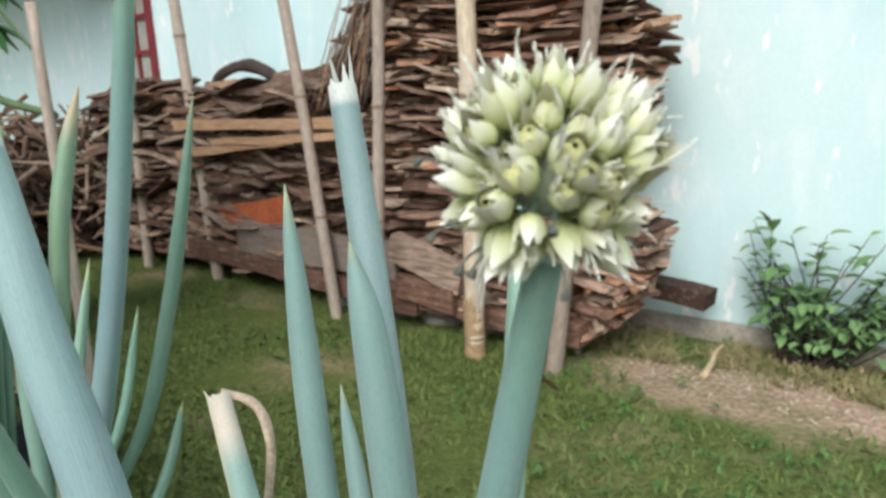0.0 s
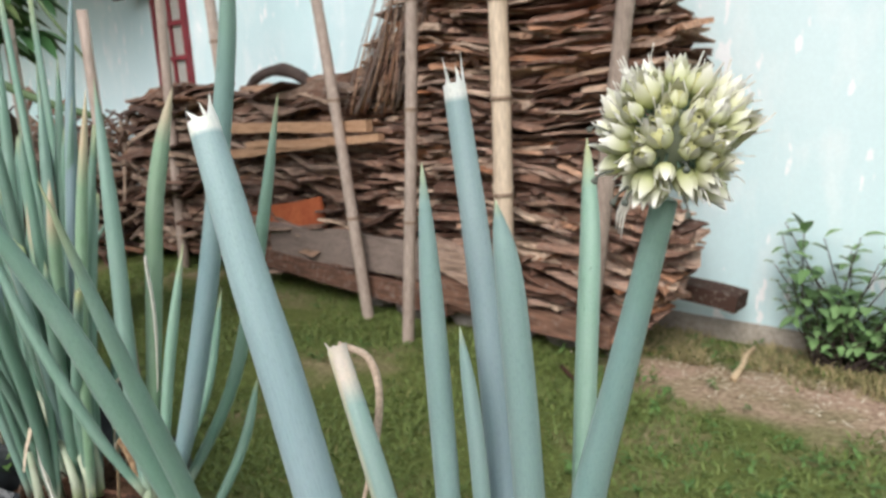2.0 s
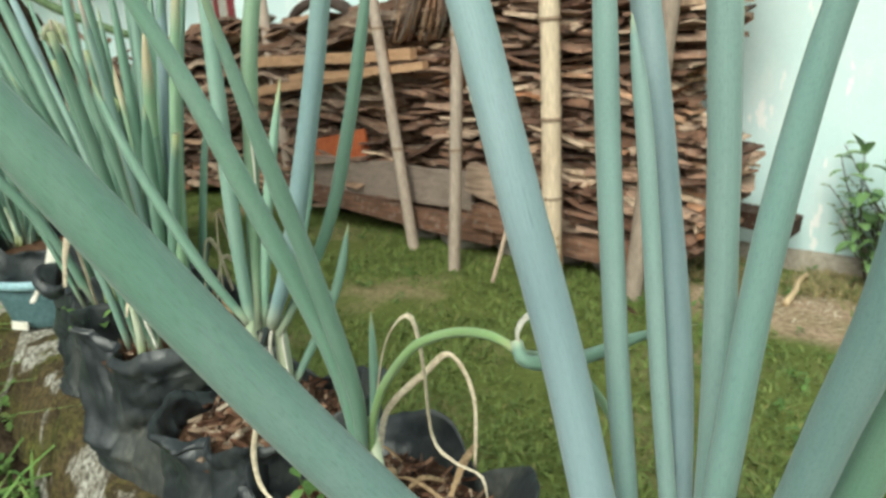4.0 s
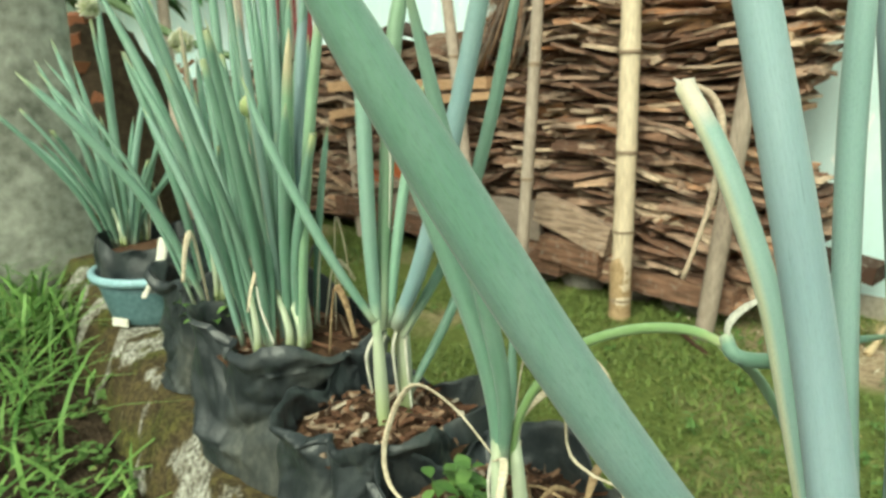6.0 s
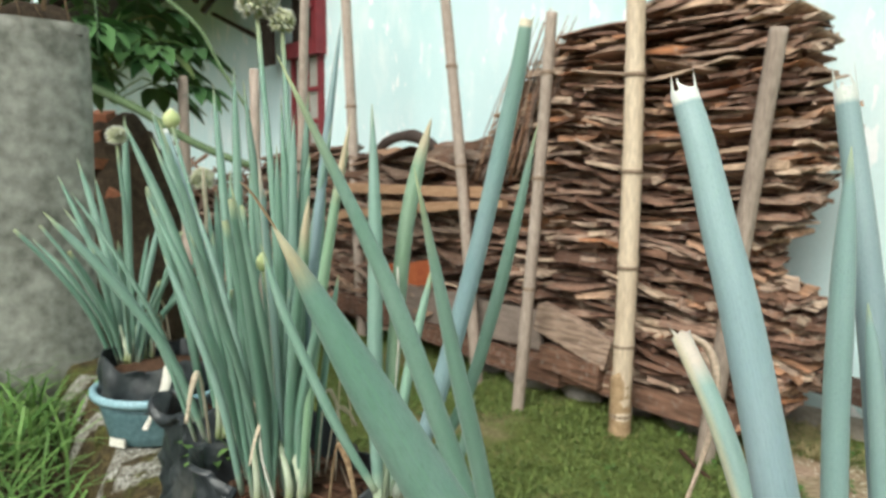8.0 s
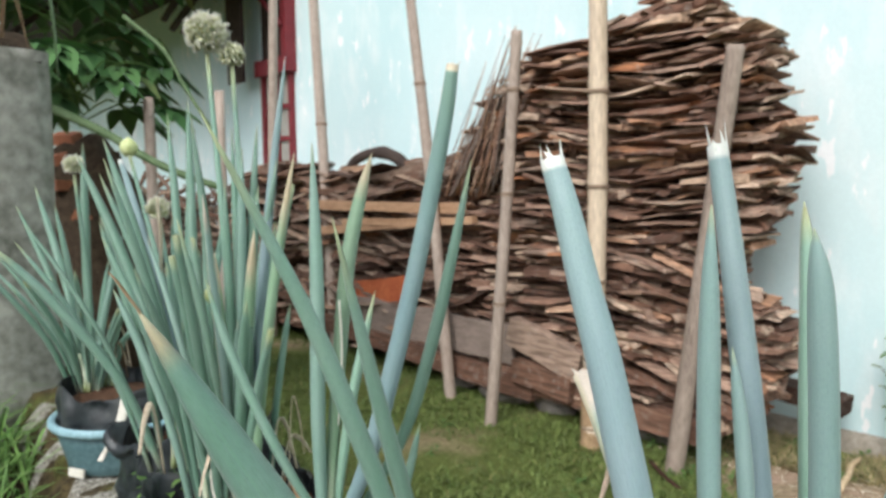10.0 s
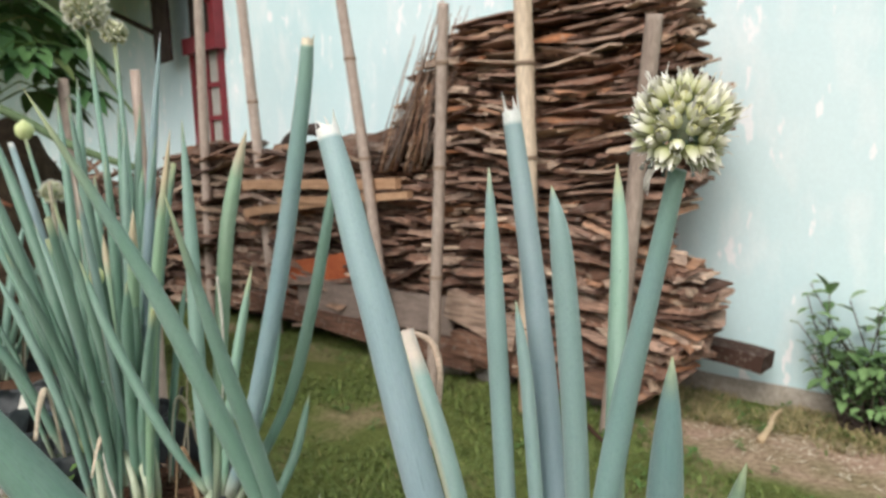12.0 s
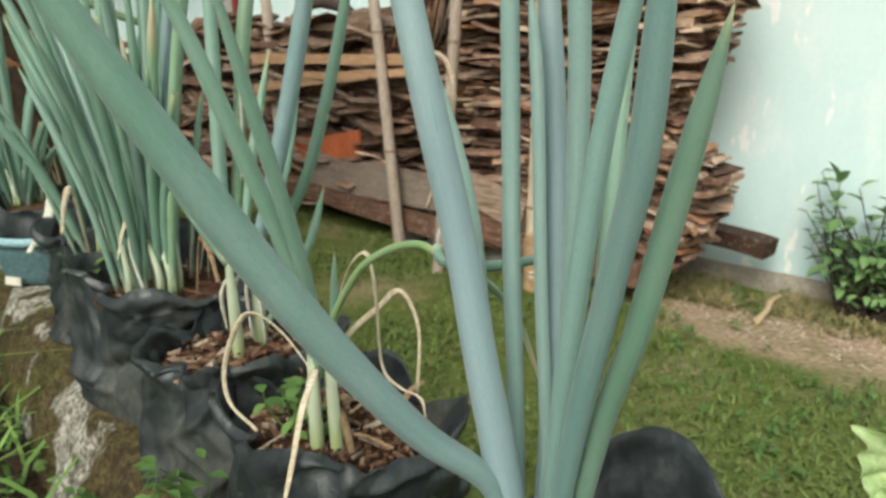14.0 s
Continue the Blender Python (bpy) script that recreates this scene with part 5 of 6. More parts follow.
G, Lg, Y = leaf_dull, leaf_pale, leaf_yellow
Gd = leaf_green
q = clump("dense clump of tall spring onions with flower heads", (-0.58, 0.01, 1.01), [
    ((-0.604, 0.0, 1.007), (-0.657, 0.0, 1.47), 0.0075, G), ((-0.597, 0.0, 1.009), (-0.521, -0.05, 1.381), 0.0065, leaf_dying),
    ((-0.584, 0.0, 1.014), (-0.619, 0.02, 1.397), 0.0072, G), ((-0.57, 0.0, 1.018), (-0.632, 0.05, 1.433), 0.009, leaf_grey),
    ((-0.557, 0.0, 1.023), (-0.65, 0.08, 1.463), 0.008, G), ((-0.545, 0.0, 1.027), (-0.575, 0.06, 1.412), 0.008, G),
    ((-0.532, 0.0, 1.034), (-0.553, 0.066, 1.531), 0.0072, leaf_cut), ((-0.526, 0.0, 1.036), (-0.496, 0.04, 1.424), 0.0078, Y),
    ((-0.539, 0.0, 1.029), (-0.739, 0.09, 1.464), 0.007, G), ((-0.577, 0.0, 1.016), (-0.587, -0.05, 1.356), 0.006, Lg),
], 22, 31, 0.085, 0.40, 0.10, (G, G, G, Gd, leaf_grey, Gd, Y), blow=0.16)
stalk_with(q, (-0.6, 0.01, 1.0), (-0.758, 0.069, 1.56))
flower_head(q, (-0.758, 0.069, 1.587), 0.031, 190, (0, 0, 1), 1.1, fluffy=True, label="fluffy white-green flower head", anthers=0, seed=9)
stalk_with(q, (-0.59, 0.02, 1.0), (-0.743, 0.096, 1.545))
flower_head(q, (-0.743, 0.096, 1.56), 0.018, 80, (0, 0, 1), 0.95, label="smaller green flower head", anthers=0, seed=12)
stalk_with(q, (-0.57, -0.02, 1.01), (-0.599, -0.009, 1.26), 0.004)
flower_bud(q, (-0.599, -0.009, 1.268), 0.0085, label="small white pointed bud")
strip(q, [(-0.594, -0.016, 1.105), (-0.588, -0.022, 1.08), (-0.57, -0.028, 1.05), (-0.544, -0.031, 1.022)], 0.0075, label="withered cream leaf hanging to the soil", mat=papery)
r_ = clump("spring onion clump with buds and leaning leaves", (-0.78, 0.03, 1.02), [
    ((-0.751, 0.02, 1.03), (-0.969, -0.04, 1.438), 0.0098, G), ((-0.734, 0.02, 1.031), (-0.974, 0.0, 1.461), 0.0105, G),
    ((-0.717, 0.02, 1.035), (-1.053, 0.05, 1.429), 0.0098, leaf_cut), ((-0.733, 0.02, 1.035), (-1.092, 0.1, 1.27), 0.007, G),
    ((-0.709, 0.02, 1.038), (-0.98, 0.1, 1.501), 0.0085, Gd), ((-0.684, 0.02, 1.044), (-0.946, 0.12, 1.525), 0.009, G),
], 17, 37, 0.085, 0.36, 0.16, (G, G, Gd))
stalk_with(r_, (-0.78, 0.03, 1.02), (-0.994, 0.084, 1.34))
flower_head(r_, (-0.994, 0.084, 1.352), 0.02, 90, (0, 0, 1), 0.95, fluffy=True, label="half-open white flower head", anthers=0, seed=15)
stalk_with(r_, (-0.8, 0.05, 1.02), (-1.24, 0.127, 1.45))
flower_bud(r_, (-1.24, 0.127, 1.459), 0.0165, 1.05, 0.05, "round yellow-green bud")
strip(r_, [(-0.93, 0.06, 1.37), (-0.925, 0.06, 1.30), (-0.915, 0.05, 1.22)], 0.007, label="dry brown split leaf")
strip(r_, [(-1.0, 0.02, 1.06), (-0.96, 0.0, 1.035), (-0.90, -0.05, 1.0)], 0.0075, label="white dead leaf over the rim", mat=papery)
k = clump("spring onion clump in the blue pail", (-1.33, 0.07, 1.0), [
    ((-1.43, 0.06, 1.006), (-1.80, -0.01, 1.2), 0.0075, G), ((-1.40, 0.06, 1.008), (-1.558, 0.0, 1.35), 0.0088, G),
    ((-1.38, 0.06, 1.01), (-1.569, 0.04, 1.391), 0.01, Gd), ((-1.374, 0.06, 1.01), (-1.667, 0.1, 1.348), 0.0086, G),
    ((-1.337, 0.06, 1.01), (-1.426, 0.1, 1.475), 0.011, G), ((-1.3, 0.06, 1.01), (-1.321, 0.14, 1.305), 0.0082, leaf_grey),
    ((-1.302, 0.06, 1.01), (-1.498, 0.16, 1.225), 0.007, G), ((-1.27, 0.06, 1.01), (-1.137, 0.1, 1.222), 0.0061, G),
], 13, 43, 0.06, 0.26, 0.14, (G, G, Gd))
stalk_with(k, (-1.33, 0.07, 1.0), (-1.32, 0.052, 1.41))
flower_head(k, (-1.32, 0.052, 1.429), 0.02, 90, (0, 0, 1), 0.95, fluffy=True, label="white flower head", anthers=0, seed=18)


# ---------------------------------------------------------------- grass, weeds, shrubs
def blades(name, label, category, spots, mat, lean=0.5, width=0.004):
    """Many bent blades in one mesh; spots: (x, y, z, height)."""
    rng = np.random.default_rng(7)
    n = len(spots)
    p = np.array(spots)
    a = rng.uniform(0, 2 * np.pi, n)
    d = np.stack([np.cos(a), np.sin(a), np.zeros(n)], 1)
    w = np.stack([-np.sin(a), np.cos(a), np.zeros(n)], 1) * (width * rng.uniform(0.6, 1.3, n))[:, None]
    h = p[:, 3:4]
    ln = lean * rng.uniform(0.2, 1.4, (n, 1)) * h
    base = p[:, :3]
    up = np.array([[0, 0, 1.0]])
    rise = rng.uniform(0.7, 1.0, (n, 1))
    lay = []
    for s, k in ((0.0, 0.8), (0.3, 1.0), (0.6, 0.9), (0.85, 0.55)):
        c = base + d * ln * s ** 2.2 + up * h * rise * (s if lean < 2 else s * (1 - s) * 2) * (1 - 0.25 * s * np.minimum(1, ln / h))
        lay += [c - w * k, c + w * k]
    lay.append(base + d * ln * 1.05 + up * h * rise * (0.72 if lean < 2 else 0.1))
    v = np.stack(lay, 1).reshape(-1, 3)
    i = np.arange(n) * 9
    faces = [(k + q, k + q + 1, k + q + 3, k + q + 2) for k in i for q in (0, 2, 4)] + [(k + 6, k + 7, k + 8) for k in i]
    me = bpy.data.meshes.new(name)
    me.from_pydata(v.tolist(), [], faces)
    me.materials.append(mat)
    return tagged(new(name, me), label, category, kind="stuff")


rng = random.Random(21)
spots = []
while len(spots) < 90000:
    x, y = rng.uniform(-6.2, 1.2), rng.uniform(0.25, 3.45)
    bare = max(0, 1 - math.hypot((x + 0.75) * 0.62, (y - 2.93) * 1.9) / 0.75) * (1 + 1.3 * wob(x, y, 7, 5))
    if rng.random() < (0.5 + 0.9 * wob(x, y, 2, 1.4)) - 1.4 * bare:
        spots.append((x, y, 0.0, rng.uniform(0.012, 0.045)))
blades("lawn_grass", "short lawn grass with clover", "grass", spots, grass_mat, 1.1, 0.0045)
spots = []
while len(spots) < 260:
    x, y = rng.gauss(-0.75, 0.5), rng.gauss(3.05, 0.15)
    if y < 3.48:
        spots.append((x, y, 0.004, rng.uniform(0.008, 0.02)))
blades("dry_grass", "dry beige grass litter on the bare soil", "dry grass", spots, dry_leaf, 4.0, 0.004)
spots = []
while len(spots) < 5200:
    x, y = rng.uniform(-1.75, 0.8), rng.uniform(3.08, 3.5)
    if rng.random() < 0.35 + 0.9 * wob(x, y, 11, 4):
        spots.append((x, y, 0.0, rng.uniform(0.02, 0.075)))
blades("dry_tufts", "olive and straw-coloured grass along the plinth", "dry grass", spots, straw_grass_mat, 1.2, 0.0035)
spots = []
while len(spots) < 2700:
    x = rng.uniform(-2.6, -0.5)
    y = row_y(x) - 0.13 - rng.uniform(0, 0.75)
    if rng.random() < 0.03 + 0.9 * max(0, min(1, (-1.05 - x) / 0.6)) + 0.5 * wob(x, y, 5, 3):
        spots.append((x, y, TERRACE_Z - 0.01, rng.uniform(0.06, 0.26) * (1.0 if x < -1.0 else 0.55)))
blades("tall_grass", "bright green tufts of tall grass on the bed", "grass", spots, tall_grass_mat, 1.3, 0.0034)


def leafy_stem(ob, root, tip, count, size, mat, rng, r=0.004, broad=0.45):
    bm = bmesh.new()
    o = ob.location
    root, tip = Vector(root), Vector(tip)
    bend = Vector((rng.uniform(-0.03, 0.03), rng.uniform(-0.03, 0.03), 0))
    path, _ = tube(bm, [root, (root + tip) / 2 + bend, tip], lambda s: r * (1.1 - 0.7 * s), n=10, sides=5, origin=o)
    part("stem", bm, dark_wood if r > 0.003 else weed_mat, ob)
    bm = bmesh.new()
    for i in range(count):
        s = 0.25 + 0.75 * (i + 1) / count
        c = path[min(10, int(s * 10))] - o
        a = i * 2.4 + rng.uniform(-0.5, 0.5)
        d = Vector((math.cos(a), math.sin(a), rng.uniform(-0.4, 0.9))).normalized()
        leaf_blade(bm, c, d, size * rng.uniform(0.65, 1.15), broad, rng)
    part("leaves", bm, mat, ob)


def leaf_blade(bm, c, d, L, broad, rng):
    side = d.cross(Vector((0, 0, 1))).normalized() * L * broad * 0.5
    up = side.cross(d).normalized() * L
    lft, mid_, rgt = [], [], []
    for s, w in ((0.05, 0.1), (0.3, 0.85), (0.55, 1.0), (0.8, 0.6), (1.0, 0.03)):
        p = c + d * L * s - Vector((0, 0, 0.28 * L * s * s))
        mid_.append(bm.verts.new(p))
        lft.append(bm.verts.new(p + side * w + up * 0.10 * w))
        rgt.append(bm.verts.new(p - side * w + up * 0.10 * w))
    for k in range(4):
        bm.faces.new((lft[k], mid_[k], mid_[k + 1], lft[k + 1]))
        bm.faces.new((mid_[k], rgt[k], rgt[k + 1], mid_[k + 1]))


bush = thing("bush", "low leafy green shrub growing at the wall's foot", "shrub", (-0.55, 3.3, 0.0))
rng = random.Random(33)
for i in range(58):
    a = rng.uniform(0, 6.28)
    root = (-0.60 + 0.14 * math.cos(a), 3.42 + 0.05 * math.sin(a), 0.0)
    tall = i % 3 == 0
    sx = rng.uniform(-0.3, 0.6) if tall else rng.uniform(-0.46, 0.62)
    h = rng.uniform(0.46, 0.70) if tall else rng.uniform(0.22, 0.5)
    leafy_stem(bush, root, (-0.58 + sx * (0.75 + 0.25 * h / 0.6), 3.42 + rng.uniform(-0.1, 0.08), h), 9 if tall else 8, 0.105 if tall else 0.09, shrub_mat, rng, 0.005, 0.5)
leafy_stem(bush, (-0.70, 3.4, 0.0), (-0.80, 3.42, 0.66), 7, 0.10, shrub_mat, rng, 0.006, 0.55)
bm = bmesh.new()
for d, L in (((-0.35, -0.2, 1.0), 0.17), ((0.3, -0.3, 0.8), 0.13)):
    leaf_blade(bm, Vector((-0.80, 3.42, 0.64)) - bush.location, Vector(d).normalized(), L, 0.5, rng)
part("leaves", bm, shrub_mat, bush)

weeds = thing("weed_patch", "low broad-leaved weeds at the pile's foot", "weeds", (-1.4, 2.9, 0.0))
for i in range(90):
    x, y = rng.choice(((-1.2, 3.35), (-0.9, 3.4), (-0.5, 2.2), (-0.2, 2.35), (-0.7, 2.0), (-0.35, 1.9), (-1.35, 2.75), (-3.9, 2.5), (-0.9, 2.3), (-5.0, 2.4), (-1.45, 2.4), (-2.9, 2.2)))
    x, y = x + rng.gauss(0, 0.28), y + rng.gauss(0, 0.2)
    leafy_stem(weeds, (x, y, 0), (x + rng.uniform(-0.08, 0.08), y + rng.uniform(-0.08, 0.08), rng.uniform(0.02, 0.08)), 8, 0.036, weed_mat, rng, 0.002)

for cx, cy, cz, n, lab in ((-0.232, -0.045, 0.972, 9, "green weed seedling in the littered bag"), (-0.19, -0.135, 0.9, 4, "small weed rooted beside the bag"), (-0.277, -0.128, 0.868, 7, "small weed rooted beside the bag"),
                           (-0.72, -0.04, 1.0, 6, "small weed in the wide bag"), (-0.55, -0.25, TERRACE_Z, 5, "seedling on the bed"), (-0.75, -0.3, TERRACE_Z, 5, "seedling on the bed"), (-0.95, -0.28, TERRACE_Z, 5, "seedling on the bed"), (-0.62, -0.19, TERRACE_Z, 8, "seedling on the bed"), (-0.7, -0.24, TERRACE_Z, 8, "seedling on the bed"), (-0.85, -0.2, TERRACE_Z, 8, "seedling on the bed"), (-0.48, -0.16, 0.8, 8, "small weed rooted beside the bag")):
    w = thing("weed", lab, "weed", (cx, cy, cz), "small weeds")
    for i in range(n):
        leafy_stem(w, (cx, cy, cz - 0.005), (cx + rng.uniform(-0.03, 0.03), cy + rng.uniform(-0.02, 0.02), cz + rng.uniform(0.015, 0.04) + (0.055 if n == 7 else 0)), 5, 0.023 if n in (7, 9) else 0.018, weed_mat, rng, 0.0008, 0.55)

bm = bmesh.new()
rng = random.Random(72)
for i in range(520):
    x = rng.uniform(-1.5, -0.2)
    y = row_y(x) - 0.13 - abs(rng.gauss(0, 0.16))
    if wob(x, y, 21, 9) < -0.05:
        continue
    c = Vector((x, y, TERRACE_Z + rng.uniform(0.004, 0.03)))
    for k in range(rng.choice((2, 3, 4, 5))):
        a = rng.uniform(0, 6.28)
        leaf_blade(bm, c, Vector((math.cos(a), math.sin(a), rng.uniform(0.1, 0.7))).normalized(), rng.uniform(0.008, 0.021), rng.uniform(0.45, 0.75), rng)
solid("seedlings", bm, weed_mat, "tiny green weed seedlings scattered over the bed", "weeds", "stuff")

lettuce = thing("lettuce", "frilly pale green lettuce on the ledge", "lettuce", (0.2055, 0.0245, LEDGE_Z))
for k, (lx, ly, lz, turn, tilt, wide) in enumerate(((0.0, 0.014, 0.232, 45, 78, 0.044), (0.03, 0.02, 0.205, 20, 60, 0.05), (0.012, 0.05, 0.21, 80, 66, 0.046))):
    rows = []
    bm = bmesh.new()
    for i in range(1, 25):
        q = i / 24
        row = []
        for j in range(161):
            a = math.radians(-150 + 300 * j / 160) + math.pi / 2
            lobe = 1 + q * q * (0.10 * math.sin(7 * a + k) + 0.07 * math.sin(17 * a + 2 * k) + 0.04 * math.sin(31 * a))
            ruffle = wide * q ** 3 * (0.16 * math.sin(11 * a + k) + 0.10 * math.sin(23 * a + 1.3 * k))
            r = wide * q * lobe
            row.append(bm.verts.new((r * math.cos(a), r * math.sin(a), ruffle + wide * 0.35 * q * q)))
        rows.append(row)
    for a, b in zip(rows, rows[1:]):
        for j in range(160):
            bm.faces.new((a[j], a[j + 1], b[j + 1], b[j]))
    leaf = part("leaf", bm, lettuce_mat, lettuce)
    leaf.matrix_basis = pose(lx, ly, lz, 0, 0, turn) @ pose(0, 0, 0, tilt, 0, 0)
    bm = bmesh.new()
    tube(bm, [(0.01, 0.01, 0), (lx * 0.6 + 0.006, ly * 0.7, lz * 0.5), (lx, ly, lz)], lambda q: 0.007 * (1.1 - 0.6 * q), n=10, sides=8, flat=0.6)
    part("leaf_stalk", bm, lettuce_mat, lettuce, "pale juicy leaf stalk")


def lobed_leaf(bm, c, out, L, rng):
    """A palmate leaf of seven drooping lobes."""
    d0 = Vector(out).normalized()
    side = d0.cross(Vector((0, 0, 1))).normalized()
    for k in range(7):
        a = (k - 3) * 0.52
        d = (d0 * math.cos(a) + side * math.sin(a) + Vector((0, 0, rng.uniform(-0.3, 0.05)))).normalized()
        leaf_blade(bm, Vector(c), d, L * (1 - 0.08 * abs(k - 3)) * rng.uniform(0.9, 1.1), 0.44, rng)


tree = thing("cassava_plant", "dark green lobed-leaved plant rising behind the bed", "shrub", (-3.52, 0.67, 0.06))
rng = random.Random(51)
bm = bmesh.new()
tube(bm, [(-1.2, -0.65, -0.1), (-1.0, -0.6, 1.2), (-0.5, -0.3, 1.9), (-0.1, 0, 2.2)], lambda s: 0.022 * (1.1 - 0.5 * s), n=14, sides=8)
part("trunk", bm, dark_wood, tree)
bm, lv = bmesh.new(), bmesh.new()
for i in range(92):
    z = rng.uniform(1.68, 2.75)
    a = rng.uniform(0, 6.28)
    L = rng.uniform(0.1, 0.62)
    c = Vector((-0.16 + L * math.cos(a), L * math.sin(a) * 0.8, z))
    tube(bm, [(0.03, 0, z - 0.08), (0.03 + L * 0.5 * math.cos(a), L * 0.4 * math.sin(a), z + 0.02), c], lambda s: 0.004, n=4, sides=4)
    lobed_leaf(lv, c, (math.cos(a), math.sin(a), -0.2), rng.uniform(0.17, 0.28), rng)
part("petiole", bm, weed_mat, tree)
part("leaves", lv, cassava_mat, tree)
bm = bmesh.new()
tube(bm, [(-3.3, 0.42, 1.76), (-3.146, 0.516, 1.686), (-3.014, 0.649, 1.595), (-2.898, 0.763, 1.495), (-2.783, 0.88, 1.419), (-2.67, 0.998, 1.364)], lambda s: 0.02 * (1.1 - 0.4 * s), n=16, sides=8, origin=tree.location)
part("branch", bm, branch_mat, tree, "bare green branch drooping")
bm = bmesh.new()
tube(bm, [(-2.9, 0.7, 2.06), (-2.778, 0.808, 1.92), (-2.707, 0.863, 1.761), (-2.603, 0.95, 1.556)], lambda s: 0.009 * (1.1 - 0.4 * s), n=12, sides=6, origin=tree.location)
part("branch", bm, branch_mat, tree, "thin dark branch hanging down")

# broken bricks thrown on a heap of earth in the corner behind the pots
heap = thing("rubble_heap", "dark heap of earth with broken orange bricks", "rubble", (-4.5, 1.0, 0.0))
bm = bmesh.new()
bmesh.ops.create_icosphere(bm, subdivisions=4, radius=1.0)
for v in bm.verts:
    k = 1 + 0.16 * wob(v.co.x * 2, v.co.y * 2, v.co.z * 2, 1.5) + 0.05 * wob(v.co.x * 9, v.co.y * 9, v.co.z * 9, 1)
    v.co = Vector((0.42 * v.co.x * k, 0.36 * v.co.y * k, max(-0.05, 0.8 + 0.84 * v.co.z * k)))
part("earth", bm, earth_mat, heap)
rng = random.Random(77)
for x, y, z in ((0.06, -0.16, 1.55), (0.2, -0.2, 1.38), (-0.1, -0.22, 1.36), (0.3, -0.12, 1.22), (0.12, -0.3, 1.1), (-0.05, -0.1, 1.66)):
    bm = bmesh.new()
    w = rng.uniform(0.07, 0.11)
    box(bm, -w, w, -0.05, 0.05, -0.03, 0.03)
    bmesh.ops.bevel(bm, geom=bm.edges[:], offset=0.008, segments=1)
    b = part("brick", bm, brick_mat, heap, smooth=False)
    b.matrix_basis = pose(x, y, z, rng.uniform(-30, 30), rng.uniform(-30, 30), rng.uniform(0, 180))

weeds = thing("dry_weeds", "withered weeds hanging off the wall top", "weeds", (-2.0, 0.05, 1.74))
bm = bmesh.new()
for i in range(26):
    y = rng.uniform(-1.0, 0.06)
    x = rng.uniform(-0.12, 0.03)
    h, o, d = rng.uniform(0.04, 0.16), rng.uniform(0.02, 0.09), rng.uniform(-0.14, 0.02)
    tube(bm, [(x, y, -0.02), (x + 0.4 * o, y + 0.3 * o, h), (x + o, y + 0.6 * o, h * 0.7), (x + 1.3 * o, y + o, d)], lambda q: 0.006 * (1.05 - q), n=8, sides=5, flat=0.3)
part("blades", bm, brown_leaf, weeds)
bm = bmesh.new()
tube(bm, [(0.06, 0.12, 0.30), (0.08, 0.125, 0.2), (0.11, 0.13, 0.05), (0.12, 0.13, -0.1)], lambda q: 0.017 * (1.08 - q), n=14, sides=8, flat=0.25)
part("blade", bm, branch_mat, weeds, "long drooping grey-green blade")

for x, y, z1, r in ((-3.25, 0.9, 1.78, 0.028), (-2.52, 0.9, 1.74, 0.022)):
    p = thing("stake", "short grey weathered wooden stake behind the pots", "stake", (x, y, 0.0), "stakes")
    bm = bmesh.new()
    tube(bm, [(0, 0, -0.05), (0.02, 0, z1 / 2), (0.03, 0, z1)], lambda s: r * (1.05 - 0.2 * s), n=10, sides=7)
    part("stem", bm, dark_wood if r > 0.03 else bamboo_mat, p)

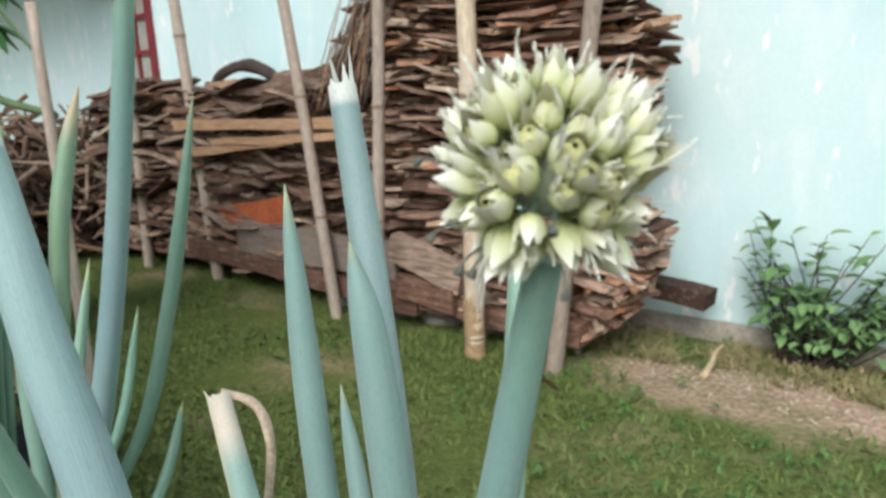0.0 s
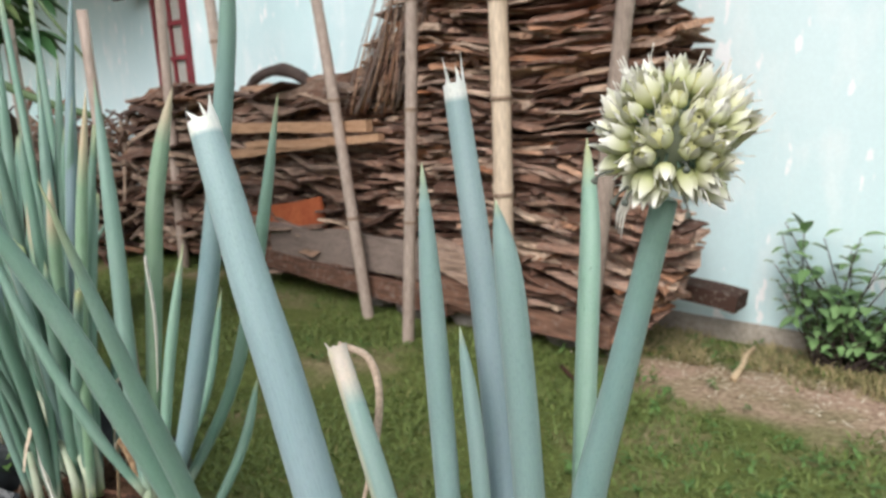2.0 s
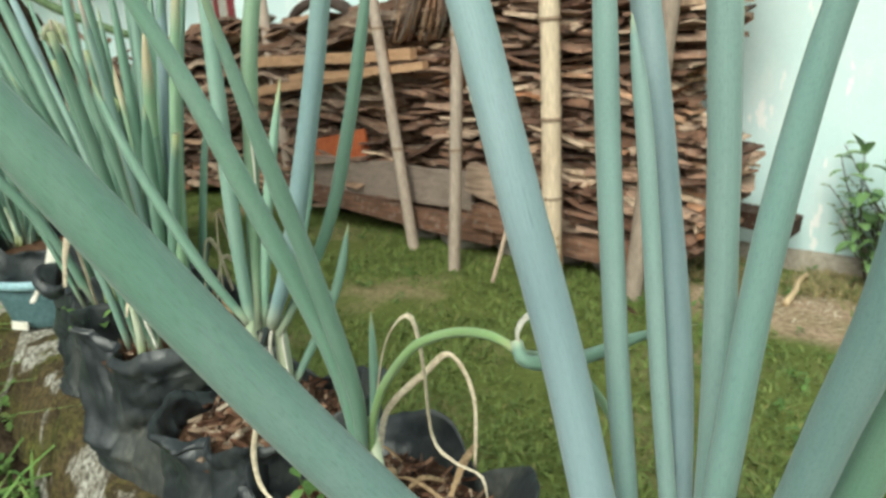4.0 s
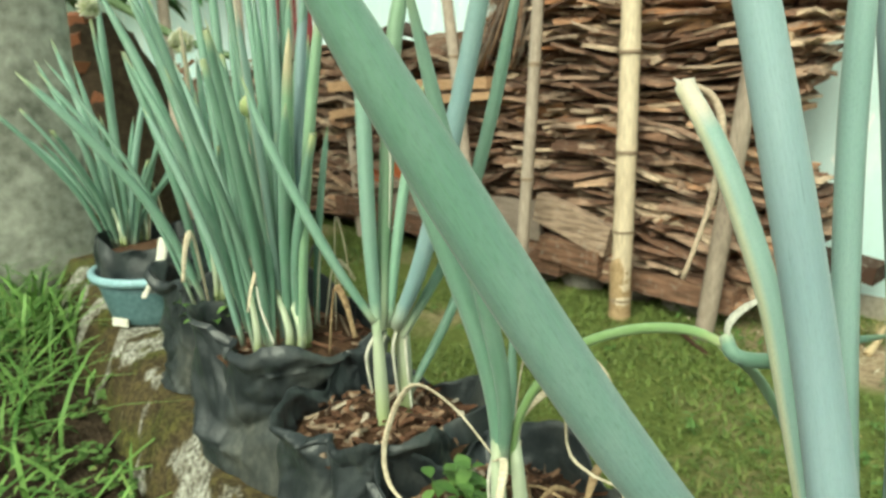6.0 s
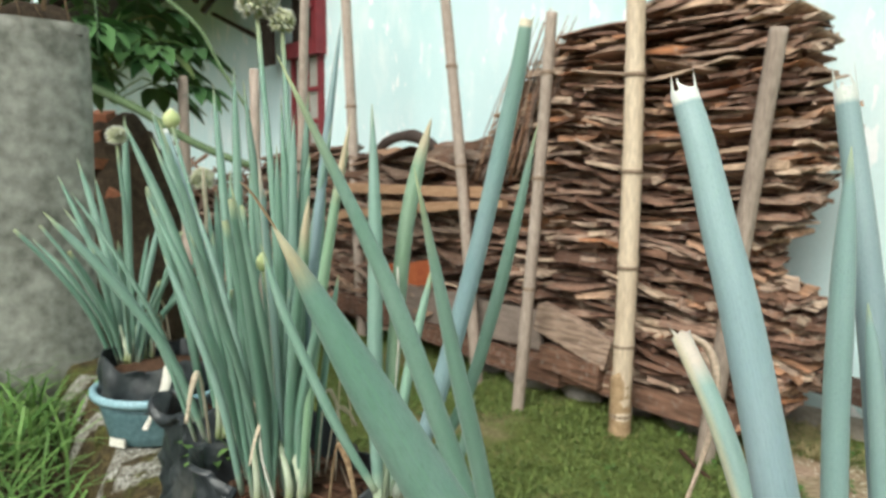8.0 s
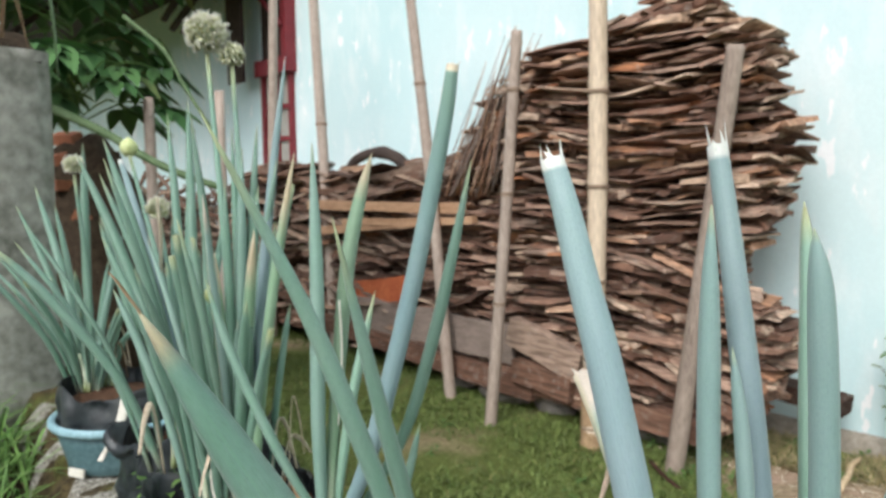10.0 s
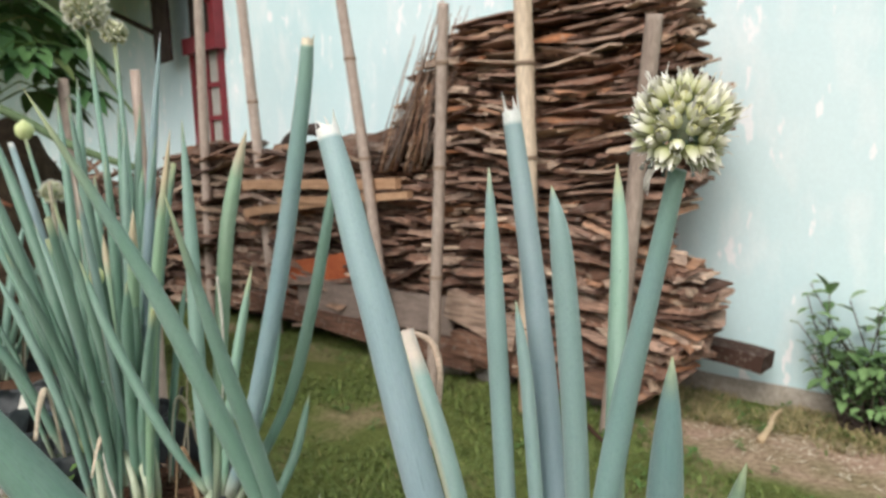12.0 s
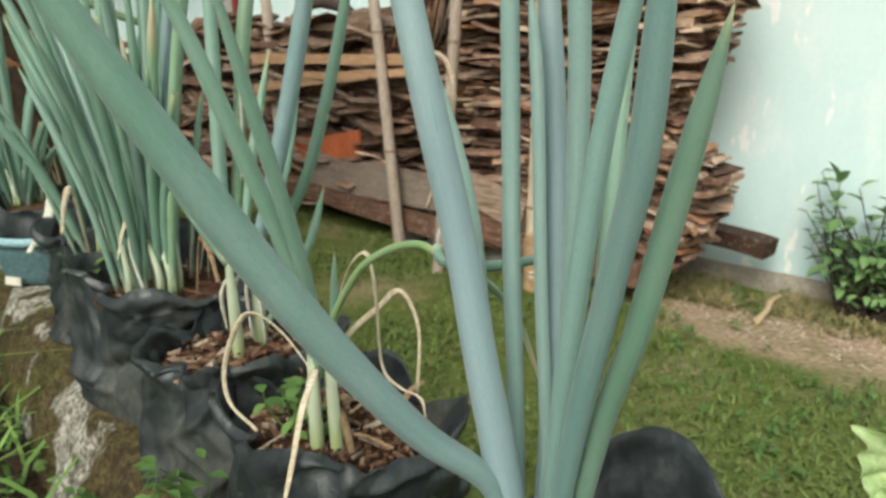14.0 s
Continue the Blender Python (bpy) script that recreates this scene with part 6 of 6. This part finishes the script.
# small things on the ground
tw = thing("stick", "pale broken stick lying on the bare soil", "stick", (-0.97, 3.35, 0.0))
bm = bmesh.new()
tube(bm, [(0.015, -0.36, 0.014), (0.0, -0.20, 0.024), (-0.02, -0.10, 0.04), (-0.015, 0.0, 0.05)], lambda s: 0.017 * (1.1 - 0.5 * s), n=10, sides=7)
part("wood", bm, twig_mat, tw)
stick = thing("stick", "short brown stick on the grass by the post", "stick", (-1.55, 2.55, 0.0))
bm = bmesh.new()
tube(bm, [(-0.1, 0.05, 0.05), (0.0, 0.0, 0.025), (0.12, -0.06, 0.012)], lambda s: 0.011, n=6, sides=6)
part("wood", bm, chip_mat, stick)
rng = random.Random(61)
for x, y, s in ((-2.9, 2.95, 0.16), (-2.55, 3.0, 0.12), (-2.2, 3.05, 0.13), (-1.85, 3.0, 0.11), (-3.3, 2.95, 0.1)):
    st = thing("stone", "rough grey stone propping the stack", "stone", (x, y, 0.0), "stones under the pile")
    bm = bmesh.new()
    bmesh.ops.create_icosphere(bm, subdivisions=2, radius=s)
    for v in bm.verts:
        v.co = Vector((v.co.x * 1.3, v.co.y * 0.8, v.co.z * 0.6)) * (1 + 0.35 * wob(v.co.x * 7, v.co.y * 7, v.co.z * 7 + x, 1))
        v.co.z += s * 0.4
    part("rock", bm, stone_mat, st, smooth=False)
pebbles = thing("pebbles", "small stones and crumbs of earth on the bed", "pebbles", (-0.9, -0.35, TERRACE_Z))
bm = bmesh.new()
for i in range(520):
    x, y, s = rng.uniform(-0.9, 0.6), rng.uniform(-0.4, 0.2), rng.uniform(0.003, 0.012)
    g = bmesh.ops.create_icosphere(bm, subdivisions=1, radius=s, matrix=Matrix.Translation((x, y, 0.012 + 0.3 * s)))
    for v in g["verts"]:
        v.co += Vector((rng.uniform(-1, 1), rng.uniform(-1, 1), rng.uniform(-1, 1))) * s * 0.25
part("crumbs", bm, earth_mat, pebbles, smooth=False)
pebbles["kind"] = "stuff"
for x, y, z in ((-0.78, 0.06, 1.16), (-0.8, 0.08, 1.12), (-0.76, 0.1, 1.09)):
    fl = thing("red_flower", "tiny red flower among the onion leaves", "flower", (x, y, z - 0.12), "red flowers")
    bm = bmesh.new()
    tube(bm, [(0, 0, 0), (0.004, 0, 0.06), (0, 0, 0.12)], lambda s: 0.0012, n=4, sides=4)
    part("stem", bm, weed_mat, fl)
    bm = bmesh.new()
    for i in range(6):
        a = i * 1.05
        leaf_blade(bm, Vector((0, 0, 0.12)), Vector((math.cos(a), math.sin(a), 0.4)), 0.011, 0.7, rng)
    part("petals", bm, red_petal, fl)
